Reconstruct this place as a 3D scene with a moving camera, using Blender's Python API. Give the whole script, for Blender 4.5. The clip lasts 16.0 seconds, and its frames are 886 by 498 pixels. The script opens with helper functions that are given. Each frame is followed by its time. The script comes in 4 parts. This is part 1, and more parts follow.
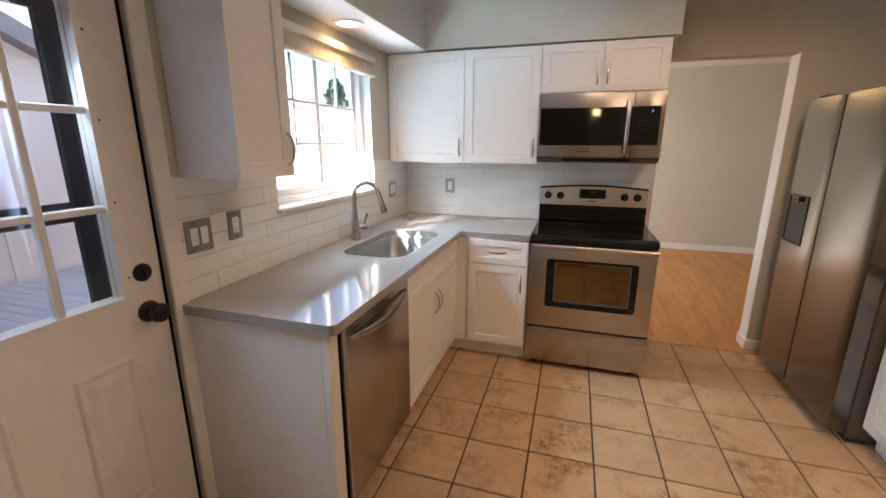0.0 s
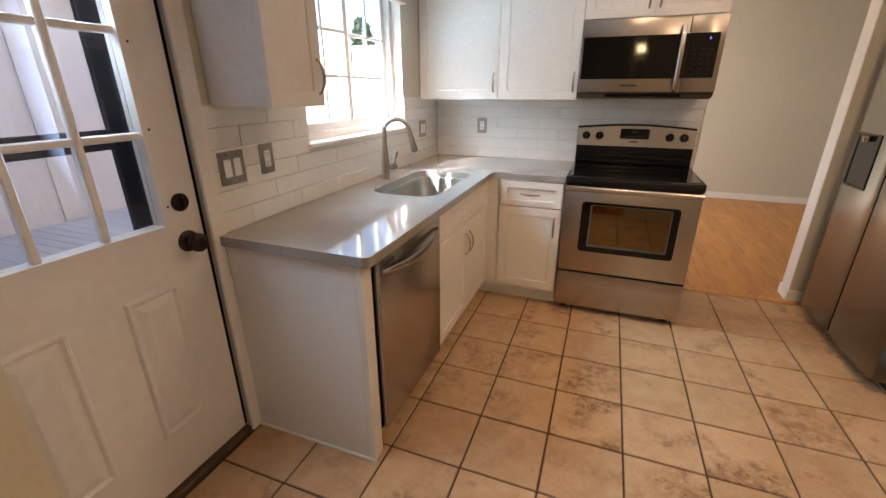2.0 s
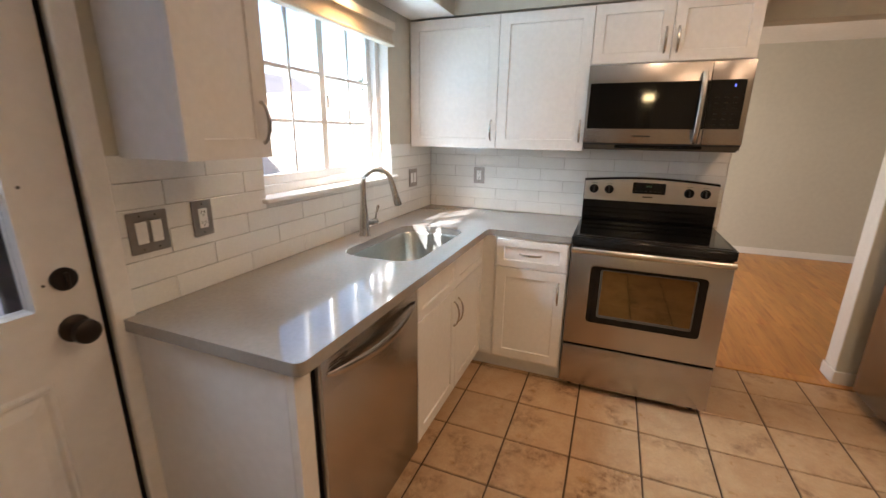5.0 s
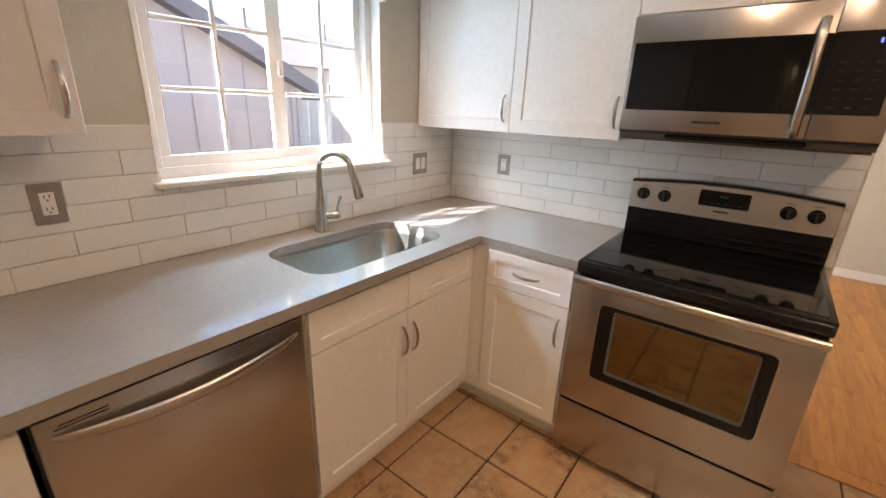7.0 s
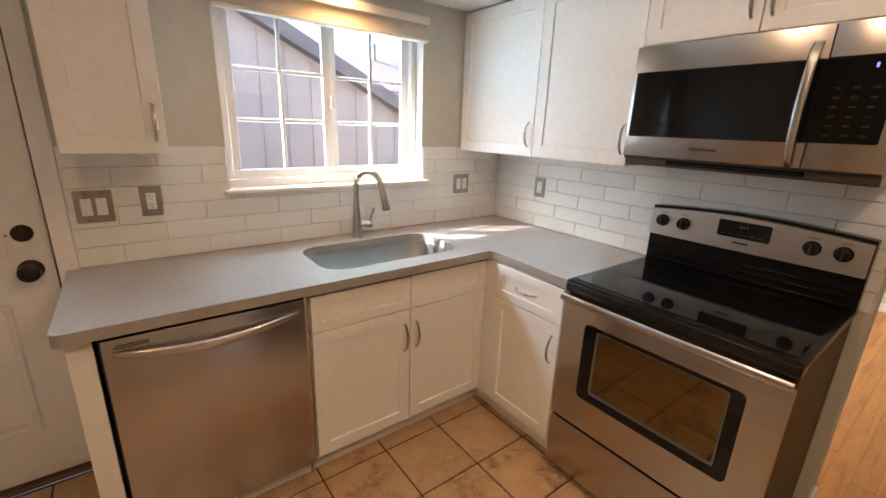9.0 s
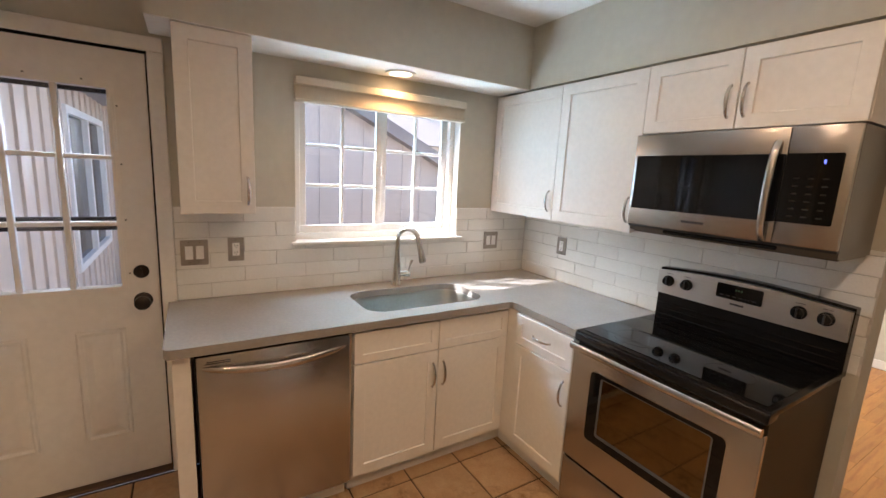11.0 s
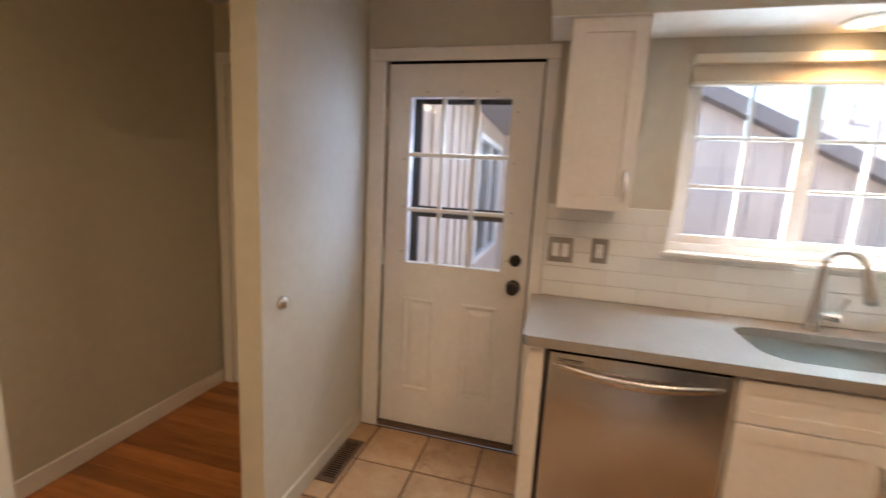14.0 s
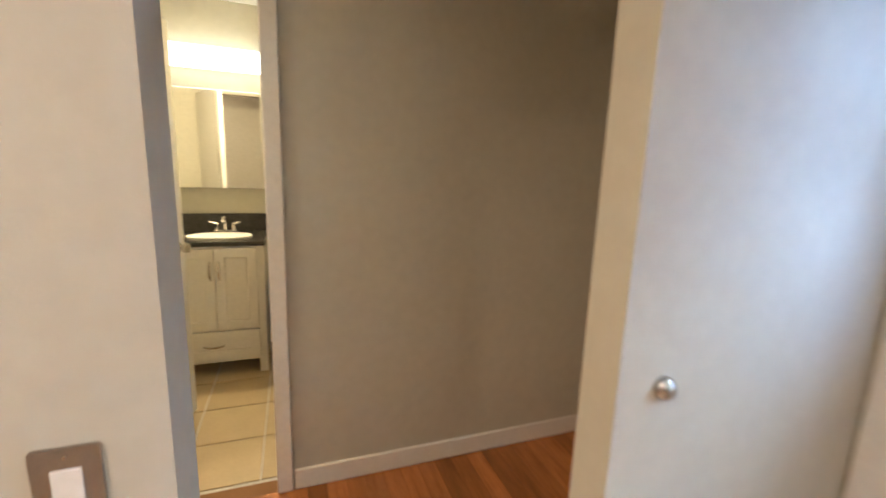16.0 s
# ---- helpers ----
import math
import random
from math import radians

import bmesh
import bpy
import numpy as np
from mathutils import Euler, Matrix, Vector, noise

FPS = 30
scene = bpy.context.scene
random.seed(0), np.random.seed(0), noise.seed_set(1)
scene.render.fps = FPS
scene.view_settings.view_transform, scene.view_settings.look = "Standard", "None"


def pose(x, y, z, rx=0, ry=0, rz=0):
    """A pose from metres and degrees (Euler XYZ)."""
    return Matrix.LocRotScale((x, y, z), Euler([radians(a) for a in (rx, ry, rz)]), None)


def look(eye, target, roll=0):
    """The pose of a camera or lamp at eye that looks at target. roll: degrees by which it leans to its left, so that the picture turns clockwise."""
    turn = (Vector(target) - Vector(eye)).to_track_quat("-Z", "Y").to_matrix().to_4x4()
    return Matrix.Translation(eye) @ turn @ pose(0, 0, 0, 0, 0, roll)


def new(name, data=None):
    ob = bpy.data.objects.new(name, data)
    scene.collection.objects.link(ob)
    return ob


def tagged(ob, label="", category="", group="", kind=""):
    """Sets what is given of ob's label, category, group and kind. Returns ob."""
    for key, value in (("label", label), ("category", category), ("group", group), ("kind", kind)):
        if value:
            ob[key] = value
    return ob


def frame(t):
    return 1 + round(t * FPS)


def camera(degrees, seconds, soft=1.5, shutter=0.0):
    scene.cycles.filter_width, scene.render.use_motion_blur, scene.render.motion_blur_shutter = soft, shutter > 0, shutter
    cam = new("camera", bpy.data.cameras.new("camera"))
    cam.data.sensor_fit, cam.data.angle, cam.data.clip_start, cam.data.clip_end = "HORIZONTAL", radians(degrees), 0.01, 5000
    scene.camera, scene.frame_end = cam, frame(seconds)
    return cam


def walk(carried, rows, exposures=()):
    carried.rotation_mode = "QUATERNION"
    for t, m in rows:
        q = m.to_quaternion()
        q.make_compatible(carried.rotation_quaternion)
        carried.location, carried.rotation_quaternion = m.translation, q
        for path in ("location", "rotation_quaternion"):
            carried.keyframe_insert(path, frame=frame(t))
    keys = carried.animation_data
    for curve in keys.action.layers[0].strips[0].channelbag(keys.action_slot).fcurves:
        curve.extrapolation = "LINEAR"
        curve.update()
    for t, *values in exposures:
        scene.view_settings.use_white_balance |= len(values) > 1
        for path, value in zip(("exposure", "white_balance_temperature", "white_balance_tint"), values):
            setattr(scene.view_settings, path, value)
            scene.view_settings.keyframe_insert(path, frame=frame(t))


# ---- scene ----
cam = camera(93.3, 16.0, shutter=0.5)
PATH = [
    (0, (0.14, 0.147, 1.492), (-0.43, 2.001, 1.004), 0.1),
    (0.5, (0.122, 0.147, 1.461), (-0.461, 1.975, 0.895), -0.0),
    (1, (0.119, 0.148, 1.441), (-0.491, 1.941, 0.798), -0.0),
    (1.5, (0.117, 0.157, 1.435), (-0.525, 1.92, 0.742), -0.1),
    (2, (0.105, 0.159, 1.428), (-0.559, 1.905, 0.713), -0.1),
    (2.5, (0.102, 0.155, 1.432), (-0.573, 1.894, 0.709), -0.1),
    (3, (0.106, 0.154, 1.425), (-0.562, 1.901, 0.717), -0.1),
    (3.5, (0.118, 0.171, 1.431), (-0.54, 1.934, 0.754), 0.0),
    (4, (0.127, 0.213, 1.438), (-0.531, 2.0, 0.827), 0.0),
    (4.5, (0.081, 0.356, 1.44), (-0.589, 2.156, 0.882), 0.5),
    (4.7, (0.053, 0.432, 1.443), (-0.627, 2.236, 0.908), 0.7),
    (6.8, (0.39, 1.254, 1.475), (-0.715, 2.786, 0.817), 1.6),
    (7, (0.411, 1.309, 1.465), (-0.736, 2.816, 0.822), 2.2),
    (7.5, (0.532, 1.48, 1.47), (-0.758, 2.86, 0.812), 2.3),
    (8, (0.659, 1.561, 1.471), (-0.733, 2.841, 0.818), 2.4),
    (8.2, (0.707, 1.542, 1.452), (-0.72, 2.795, 0.824), 2.2),
    (10.3, (1.054, 1.397, 1.593), (-0.577, 2.458, 1.131), 2.9),
    (10.5, (1.086, 1.373, 1.595), (-0.563, 2.421, 1.171), 3.0),
    (11, (1.135, 1.351, 1.585), (-0.543, 2.382, 1.239), 3.0),
    (11.5, (1.151, 1.319, 1.598), (-0.544, 2.332, 1.281), 2.7),
    (12, (1.15, 1.33, 1.589), (-0.593, 2.265, 1.288), 2.7),
    (12.5, (1.145, 1.374, 1.567), (-0.683, 2.132, 1.273), 2.6),
    (13, (1.091, 1.402, 1.543), (-0.838, 1.816, 1.209), 2.7),
    (13.5, (1.048, 1.39, 1.488), (-0.925, 1.363, 1.157), 3.1),
    (14, (0.927, 1.308, 1.452), (-0.986, 0.821, 1.134), 3.1),
    (14.5, (0.781, 1.22, 1.456), (-0.966, 0.302, 1.132), 3.6),
    (15, (0.581, 1.183, 1.431), (-0.89, -0.129, 1.09), 3.9),
    (15.5, (0.385, 1.115, 1.398), (-0.693, -0.523, 1.007), 3.5),
    (16, (0.244, 0.901, 1.37), (-0.43, -0.947, 1.006), 2.0),
]
EXPOSURES = [(0, 1.93, 5900, 14), (1.5, 1.93, 6200, 14), (4.7, 1.93, 6150, 13), (7, 2.03, 6200, 14), (8.2, 2.05, 6350, 14), (11, 1.95, 6150, 13), (13.2, 1.96, 6050, 12), (14.5, 2.42, 6350, 13), (15.3, 2.68, 6050, 10), (16, 2.84, 5300, 8)]
walk(cam, [(t, look(eye, target, roll)) for t, eye, target, roll in PATH],
     exposures=EXPOSURES)

# ---- world, sun and large lights ----
world = bpy.data.worlds.new("sky")
scene.world = world
world.use_nodes = True
wn = world.node_tree.nodes
sky = wn.new("ShaderNodeTexSky")
sky.sky_type, sky.sun_disc = 'NISHITA', False
sky.sun_elevation, sky.sun_rotation = radians(40.4), radians(213)
world.node_tree.links.new(sky.outputs[0], wn["Background"].inputs[0])
wn["Background"].inputs[1].default_value = 0.15


def lamp(name, kind, energy, m, color=(1, 1, 1), size=0.1, size_y=None):
    data = bpy.data.lights.new(name, kind)
    data.energy, data.color = energy, color
    if kind == 'AREA':
        data.size = size
        if size_y:
            data.shape, data.size_y = 'RECTANGLE', size_y
    elif kind == 'POINT':
        data.shadow_soft_size = size
    ob = new(name, data)
    ob.matrix_world = m
    return ob


SUN_WAY = Vector((0.4115, 0.6416, -0.648))
sun = lamp("sun", 'SUN', 5.0, look((0, 0, 0), SUN_WAY), (1.0, 0.955, 0.89))
sun.data.angle = radians(0.5)
# sky light and the glow of the sunlit yard through the openings
def opening(name, energy, eye, way, w, h, spread, color=(0.74, 0.87, 1.0)):
    ob = lamp(name, 'AREA', energy, look(eye, Vector(eye) + Vector(way)), color, w, h)
    ob.data.spread = radians(spread)


opening("window_side_sky", 0.62, (-1.40, 2.33, 1.62), (0.60, 0.80, 0), 0.5, 0.7, 92, (0.52, 0.82, 1.0))
opening("window_high_sky", 2.0, (-1.43, 2.36, 1.86), (0.62, 0, -0.78), 0.9, 0.25, 72, (0.55, 0.83, 1.0))
opening("window_yard", 1.6, (-1.42, 2.36, 1.24), (0.68, 0.1, 0.73), 0.9, 0.2, 62, (0.70, 0.90, 1.0))
opening("door_side_sky", 0.40, (-1.34, 0.83, 1.45), (0.50, -0.86, 0), 0.4, 0.75, 68, (0.50, 0.66, 1.0))
opening("door_high_sky", 0.8, (-1.34, 0.82, 1.72), (0.62, 0, -0.78), 0.45, 0.2, 72)
# Fill light at a guessed, unseen living room window
opening("living_fill", 12.0, (-1.54, 5.2, 1.5), (1, 0.35, -0.2), 1.8, 1.3, 112, (1.0, 0.90, 0.76))
# lamps of the rooms
lamp("soffit_bulb", 'AREA', 0.6, look((-1.09, 2.385, 2.115), (-1.09, 2.385, 0)), (1.0, 0.52, 0.20), 0.10).data.spread = radians(136)
# Kitchen cans are unseen: added, with places and powers set to light the room
CANS = ((0.35, 2.25, 1.5), (1.20, 1.15, 3.3), (1.25, 2.35, 2.0))
for x, y, power in CANS:
    can = lamp("ceiling_fill", 'AREA', power, look((x, y, 2.472), (x, y, 0)), (1.0, 0.66, 0.39), 0.11)
    can.data.shape, can.data.spread = 'DISK', radians(165)
lamp("hall_bulb", 'AREA', 3.2, look((1.75, -0.36, 2.333), (1.75, -0.36, 0)), (1.0, 0.68, 0.37), 0.16).data.shape = 'DISK'
lamp("bath_bulb", 'AREA', 5.0, look((0.70, -2.26, 2.05), (0.70, -1.2, 1.3)), (1.0, 0.70, 0.32), 0.6, 0.12)


# ---- materials ----
def mat(name, color, rough=0.5, metal=0.0, var=0.06, scale=6.0, bump=0.0, bscale=60.0, fine=0.03, stretch=(1, 1, 1), coat=0.0,
        spec=0.5, random=0.0, rvar=0.0, second=None, smix=(0.45, 0.7)):
    """Paint with slow and fine variation, relief, and a shift from piece to piece."""
    m = bpy.data.materials.new(name)
    m.use_nodes = True
    n, l = m.node_tree.nodes, m.node_tree.links
    b = n["Principled BSDF"]
    b.inputs["Roughness"].default_value, b.inputs["Metallic"].default_value = rough, metal
    b.inputs["Specular IOR Level"].default_value = spec
    b.inputs["Coat Weight"].default_value = coat
    tc, mp = n.new("ShaderNodeTexCoord"), n.new("ShaderNodeMapping")
    mp.inputs["Scale"].default_value = stretch
    l.new(tc.outputs["Object"], mp.inputs[0])
    vec = mp.outputs[0]
    if random:
        info, add = n.new("ShaderNodeObjectInfo"), n.new("ShaderNodeVectorMath")
        mul = n.new("ShaderNodeMath")
        mul.operation, mul.inputs[1].default_value = 'MULTIPLY', 37.0
        l.new(info.outputs["Random"], mul.inputs[0])
        l.new(mp.outputs[0], add.inputs[0])
        l.new(mul.outputs[0], add.inputs[1])
        vec = add.outputs[0]

    def noise_at(s, d):
        t = n.new("ShaderNodeTexNoise")
        t.inputs["Scale"].default_value, t.inputs["Detail"].default_value = s, d
        l.new(vec, t.inputs["Vector"])
        return t

    def ramp(src, lo, hi, a, c):
        r = n.new("ShaderNodeMapRange")
        r.inputs[1].default_value, r.inputs[2].default_value = lo, hi
        r.inputs[3].default_value, r.inputs[4].default_value = a, c
        l.new(src, r.inputs[0])
        return r.outputs[0]

    big, small = noise_at(scale, 3), noise_at(scale * 14, 3)
    value = n.new("ShaderNodeMath")
    value.operation = 'MULTIPLY'
    l.new(ramp(big.outputs[0], 0.3, 0.7, 1 - var, 1 + var), value.inputs[0])
    l.new(ramp(small.outputs[0], 0.3, 0.7, 1 - fine, 1 + fine), value.inputs[1])
    out = value.outputs[0]
    if random:
        v2 = n.new("ShaderNodeMath")
        v2.operation = 'MULTIPLY'
        l.new(out, v2.inputs[0])
        l.new(ramp(info.outputs["Random"], 0, 1, 1 - random, 1 + random), v2.inputs[1])
        out = v2.outputs[0]
    hsv = n.new("ShaderNodeHueSaturation")
    hsv.inputs["Color"].default_value = (*color, 1)
    if second:
        mix = n.new("ShaderNodeMix")
        mix.data_type = 'RGBA'
        mix.inputs["A"].default_value, mix.inputs["B"].default_value = (*color, 1), (*second, 1)
        l.new(ramp(noise_at(scale * 1.7, 6).outputs[0], smix[0], smix[1], 0, 1), mix.inputs["Factor"])
        l.new(mix.outputs["Result"], hsv.inputs["Color"])
    l.new(out, hsv.inputs["Value"])
    l.new(hsv.outputs[0], b.inputs["Base Color"])
    if rvar:
        l.new(ramp(big.outputs[0], 0.3, 0.7, rough - rvar, rough + rvar), b.inputs["Roughness"])
    if bump:
        bp = n.new("ShaderNodeBump")
        bp.inputs["Strength"].default_value, bp.inputs["Distance"].default_value = bump, 0.002
        l.new(noise_at(bscale, 4).outputs[0], bp.inputs["Height"])
        l.new(bp.outputs[0], b.inputs["Normal"])
    return m


def glow(name, color, strength):
    m = bpy.data.materials.new(name)
    m.use_nodes = True
    b = m.node_tree.nodes["Principled BSDF"]
    b.inputs["Base Color"].default_value = (*color, 1)
    b.inputs["Emission Color"].default_value, b.inputs["Emission Strength"].default_value = (*color, 1), strength
    return m


def glass_mat(name, tint=(1, 1, 1), rough=0.0):
    m = bpy.data.materials.new(name)
    m.use_nodes = True
    b = m.node_tree.nodes["Principled BSDF"]
    b.inputs["Base Color"].default_value = (*tint, 1)
    b.inputs["Transmission Weight"].default_value, b.inputs["Roughness"].default_value = 1.0, rough
    b.inputs["IOR"].default_value = 1.45
    return m


WALL = mat("wall_paint", (0.54, 0.515, 0.435), 0.75, var=0.03, scale=1.5, bump=0.25, bscale=160)
CEIL = mat("ceiling_paint", (0.80, 0.79, 0.76), 0.85, var=0.02, scale=2, bump=0.4, bscale=120)
TRIM = mat("trim_paint", (0.78, 0.76, 0.72), 0.4, var=0.03, scale=3, bump=0.06, bscale=40)
CAB = mat("cabinet_paint", (0.75, 0.725, 0.69), 0.38, var=0.02, scale=3, bump=0.05, bscale=70, rvar=0.05)
CABSIDE = mat("cabinet_side_paint", (0.72, 0.71, 0.70), 0.45, var=0.03, scale=2, bump=0.04, bscale=60)
DOORP = mat("door_paint", (0.76, 0.74, 0.71), 0.42, var=0.03, scale=2, bump=0.08, bscale=50)
QUARTZ = mat("quartz", (0.30, 0.28, 0.26), 0.10, var=0.04, scale=5, fine=0.05, coat=0.3)
SUBWAY = mat("glazed_tile", (0.80, 0.80, 0.77), 0.10, var=0.02, scale=8, bump=0.10, bscale=12, random=0.03, coat=0.4)
GROUT = mat("tile_grout", (0.58, 0.56, 0.53), 0.9, var=0.08, scale=20, bump=0.3)


def stone_tile(name, base, vein, pale):
    """Stone-look ceramic: pale clouds, and brown veining that only some tiles carry strongly."""
    m = bpy.data.materials.new(name)
    m.use_nodes = True
    n, l = m.node_tree.nodes, m.node_tree.links
    b = n["Principled BSDF"]
    tc, info, add, mul = n.new("ShaderNodeTexCoord"), n.new("ShaderNodeObjectInfo"), n.new("ShaderNodeVectorMath"), n.new("ShaderNodeMath")
    mul.operation, mul.inputs[1].default_value = 'MULTIPLY', 53.0
    l.new(info.outputs["Random"], mul.inputs[0])
    l.new(tc.outputs["Object"], add.inputs[0])
    l.new(mul.outputs[0], add.inputs[1])

    def tex(scale, detail, rough, dist=0.0):
        t = n.new("ShaderNodeTexNoise")
        t.inputs["Scale"].default_value, t.inputs["Detail"].default_value = scale, detail
        t.inputs["Roughness"].default_value, t.inputs["Distortion"].default_value = rough, dist
        l.new(add.outputs[0], t.inputs["Vector"])
        return t.outputs[0]

    def span(src, lo, hi, a=0.0, c=1.0):
        r = n.new("ShaderNodeMapRange")
        for k, v in enumerate((lo, hi, a, c)):
            r.inputs[k + 1].default_value = v
        l.new(src, r.inputs[0])
        return r.outputs[0]

    def times(p, q):
        t = n.new("ShaderNodeMath")
        t.operation = 'MULTIPLY'
        l.new(p, t.inputs[0])
        l.new(q, t.inputs[1])
        return t.outputs[0]

    def blend(fac, a, c):
        t = n.new("ShaderNodeMix")
        t.data_type = 'RGBA'
        l.new(fac, t.inputs["Factor"])
        if isinstance(a, tuple):
            t.inputs["A"].default_value = (*a, 1)
        else:
            l.new(a, t.inputs["A"])
        t.inputs["B"].default_value = (*c, 1)
        return t.outputs["Result"]

    patch = times(span(tex(4.5, 3, 0.5, 0.6), 0.48, 0.62), span(info.outputs["Random"], 0.15, 0.95, 0.25, 1.0))
    veins = times(patch, span(tex(26, 8, 0.72, 0.4), 0.40, 0.62))
    col = blend(span(tex(11, 6, 0.65), 0.40, 0.72, 0.0, 0.75), base, pale)
    col = blend(veins, col, vein)
    hsv = n.new("ShaderNodeHueSaturation")
    l.new(col, hsv.inputs["Color"])
    l.new(times(span(info.outputs["Random"], 0, 1, 0.92, 1.07), span(tex(90, 3, 0.6), 0.3, 0.7, 0.93, 1.07)), hsv.inputs["Value"])
    l.new(hsv.outputs[0], b.inputs["Base Color"])
    l.new(span(tex(14, 4, 0.6), 0.3, 0.7, 0.26, 0.42), b.inputs["Roughness"])
    bp = n.new("ShaderNodeBump")
    bp.inputs["Strength"].default_value, bp.inputs["Distance"].default_value = 0.25, 0.002
    l.new(tex(30, 6, 0.65), bp.inputs["Height"])
    l.new(bp.outputs[0], b.inputs["Normal"])
    return m


FLOORT = stone_tile("floor_tile", (0.47, 0.295, 0.158), (0.18, 0.088, 0.035), (0.56, 0.39, 0.23))
FGROUT = mat("floor_grout", (0.085, 0.048, 0.026), 0.9, var=0.15, scale=12, bump=0.4)
OAK = mat("oak_plank", (0.50, 0.235, 0.062), 0.34, var=0.10, scale=3, fine=0.08, stretch=(7, 0.7, 7), random=0.12, second=(0.36, 0.118, 0.032), smix=(0.5, 0.75), bump=0.08, bscale=40)
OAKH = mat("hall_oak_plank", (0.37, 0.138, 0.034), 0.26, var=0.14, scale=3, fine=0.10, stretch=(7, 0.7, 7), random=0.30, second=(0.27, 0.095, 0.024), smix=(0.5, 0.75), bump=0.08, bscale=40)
OAKGAP = mat("plank_gap", (0.24, 0.115, 0.04), 0.8)
STEEL = mat("brushed_steel", (0.46, 0.42, 0.385), 0.24, 1.0, var=0.004, scale=2, fine=0.012, stretch=(0.1, 0.1, 20), bump=0.12, bscale=40)
STEELH = mat("brushed_steel_bar", (0.52, 0.49, 0.46), 0.24, 1.0, var=0.04, scale=8, fine=0.05)
SINKM = mat("sink_steel", (0.40, 0.41, 0.385), 0.32, 1.0, var=0.06, scale=5, fine=0.06, stretch=(9, 1, 1))
NICKEL = mat("brushed_nickel", (0.55, 0.52, 0.48), 0.27, 1.0, var=0.04, scale=30)
PLATE = mat("nickel_plate", (0.36, 0.33, 0.30), 0.36, 1.0, var=0.05, scale=20)
BLACKG = mat("black_glass", (0.005, 0.005, 0.005), 0.05, var=0.02, scale=2, spec=0.30)
BLACKP = mat("black_enamel", (0.009, 0.0085, 0.0085), 0.2, var=0.05, scale=8, spec=0.25)
DARKP = mat("dark_plastic", (0.03, 0.03, 0.03), 0.45, var=0.05, scale=8)
GREYP = mat("grey_enamel", (0.10, 0.08, 0.06), 0.28, var=0.05, scale=5, bump=0.1)
OVENG = mat("oven_glass", (0.17, 0.125, 0.066), 0.05, 1.0, var=0.12, scale=3)
CONSOLE = mat("satin_steel", (0.62, 0.59, 0.56), 0.36, 1.0, var=0.03, scale=5, fine=0.03, stretch=(0.3, 6, 20))
FRIDGE = mat("polished_steel", (0.21, 0.195, 0.172), 0.20, 1.0, var=0.004, scale=2, fine=0.01, stretch=(0.1, 0.1, 20))
SIDEM = mat("dark_side_enamel", (0.030, 0.021, 0.012), 0.5, var=0.08, scale=5, bump=0.08, spec=0.25)
GREYS = mat("grey_steel", (0.11, 0.11, 0.10), 0.4, 0.4)
BRONZE = mat("oil_rubbed_bronze", (0.035, 0.028, 0.024), 0.38, 0.8, var=0.1, scale=20)
BRASS = mat("painted_hinge", (0.55, 0.50, 0.42), 0.4, 0.4, var=0.1, scale=20)
WHITEP = mat("white_plastic", (0.80, 0.79, 0.77), 0.35, var=0.01, scale=5)
VINYL = mat("white_vinyl", (0.84, 0.84, 0.84), 0.35, var=0.01, scale=5)
SHADEM = mat("shade_fabric", (0.52, 0.46, 0.36), 0.8, var=0.05, scale=12, bump=0.2, bscale=200)
VALANCE = mat("cream_rail", (0.66, 0.61, 0.51), 0.5, var=0.02, scale=6)
STORM = mat("storm_door_paint", (0.022, 0.02, 0.026), 0.5, var=0.08, scale=6)
SIDING = mat("siding_paint", (0.60, 0.51, 0.45), 0.8, var=0.05, scale=1.2, fine=0.04, bump=0.3, bscale=40, stretch=(2, 2, 0.4))
FASCIA = mat("fascia_paint", (0.25, 0.215, 0.21), 0.75, var=0.1, scale=2)
SHINGLE = mat("shingle", (0.24, 0.21, 0.20), 0.95, var=0.15, scale=2, fine=0.2, bump=0.6, bscale=20)
DECK = mat("deck_board", (0.46, 0.42, 0.39), 0.8, var=0.12, scale=3, fine=0.1, stretch=(0.6, 6, 6), random=0.1)
GROUND = mat("dry_ground", (0.30, 0.26, 0.20), 0.95, var=0.2, scale=0.7, fine=0.15, bump=0.5, bscale=6)
FENCEM = mat("fence_board", (0.66, 0.58, 0.50), 0.85, var=0.08, scale=2, random=0.08, stretch=(3, 3, 0.3))
LEAF = mat("leaf", (0.05, 0.085, 0.035), 0.7, var=0.3, scale=3)
BARK = mat("bark", (0.12, 0.085, 0.06), 0.9, var=0.2, scale=6)
GRANITE = mat("dark_granite", (0.035, 0.032, 0.03), 0.2, var=0.2, scale=20, fine=0.3)
REGM = mat("register_bronze", (0.15, 0.095, 0.06), 0.5, 0.4, var=0.1, scale=10)
MIRROR = mat("mirror_glass", (0.85, 0.85, 0.83), 0.02, 1.0, var=0.0)
GLASS = glass_mat("clear_glass")
BULB = glow("bulb_glow", (1.0, 0.80, 0.52), 2.2)
BARGLOW = glow("light_bar_glow", (1.0, 0.88, 0.62), 0.9)
KEYM = mat("key_print", (0.022, 0.021, 0.02), 0.6, spec=0.1)
BLUE = glow("blue_digit", (0.15, 0.2, 1.0), 0.4)
GREEN = glow("green_digit", (0.05, 0.13, 0.06), 0.001)
EAVE = mat("eave_paint", (0.34, 0.32, 0.34), 0.8, var=0.06, scale=2)

# ---- mesh helpers ----
ORG = {}
UP = Vector((0, 0, 1))


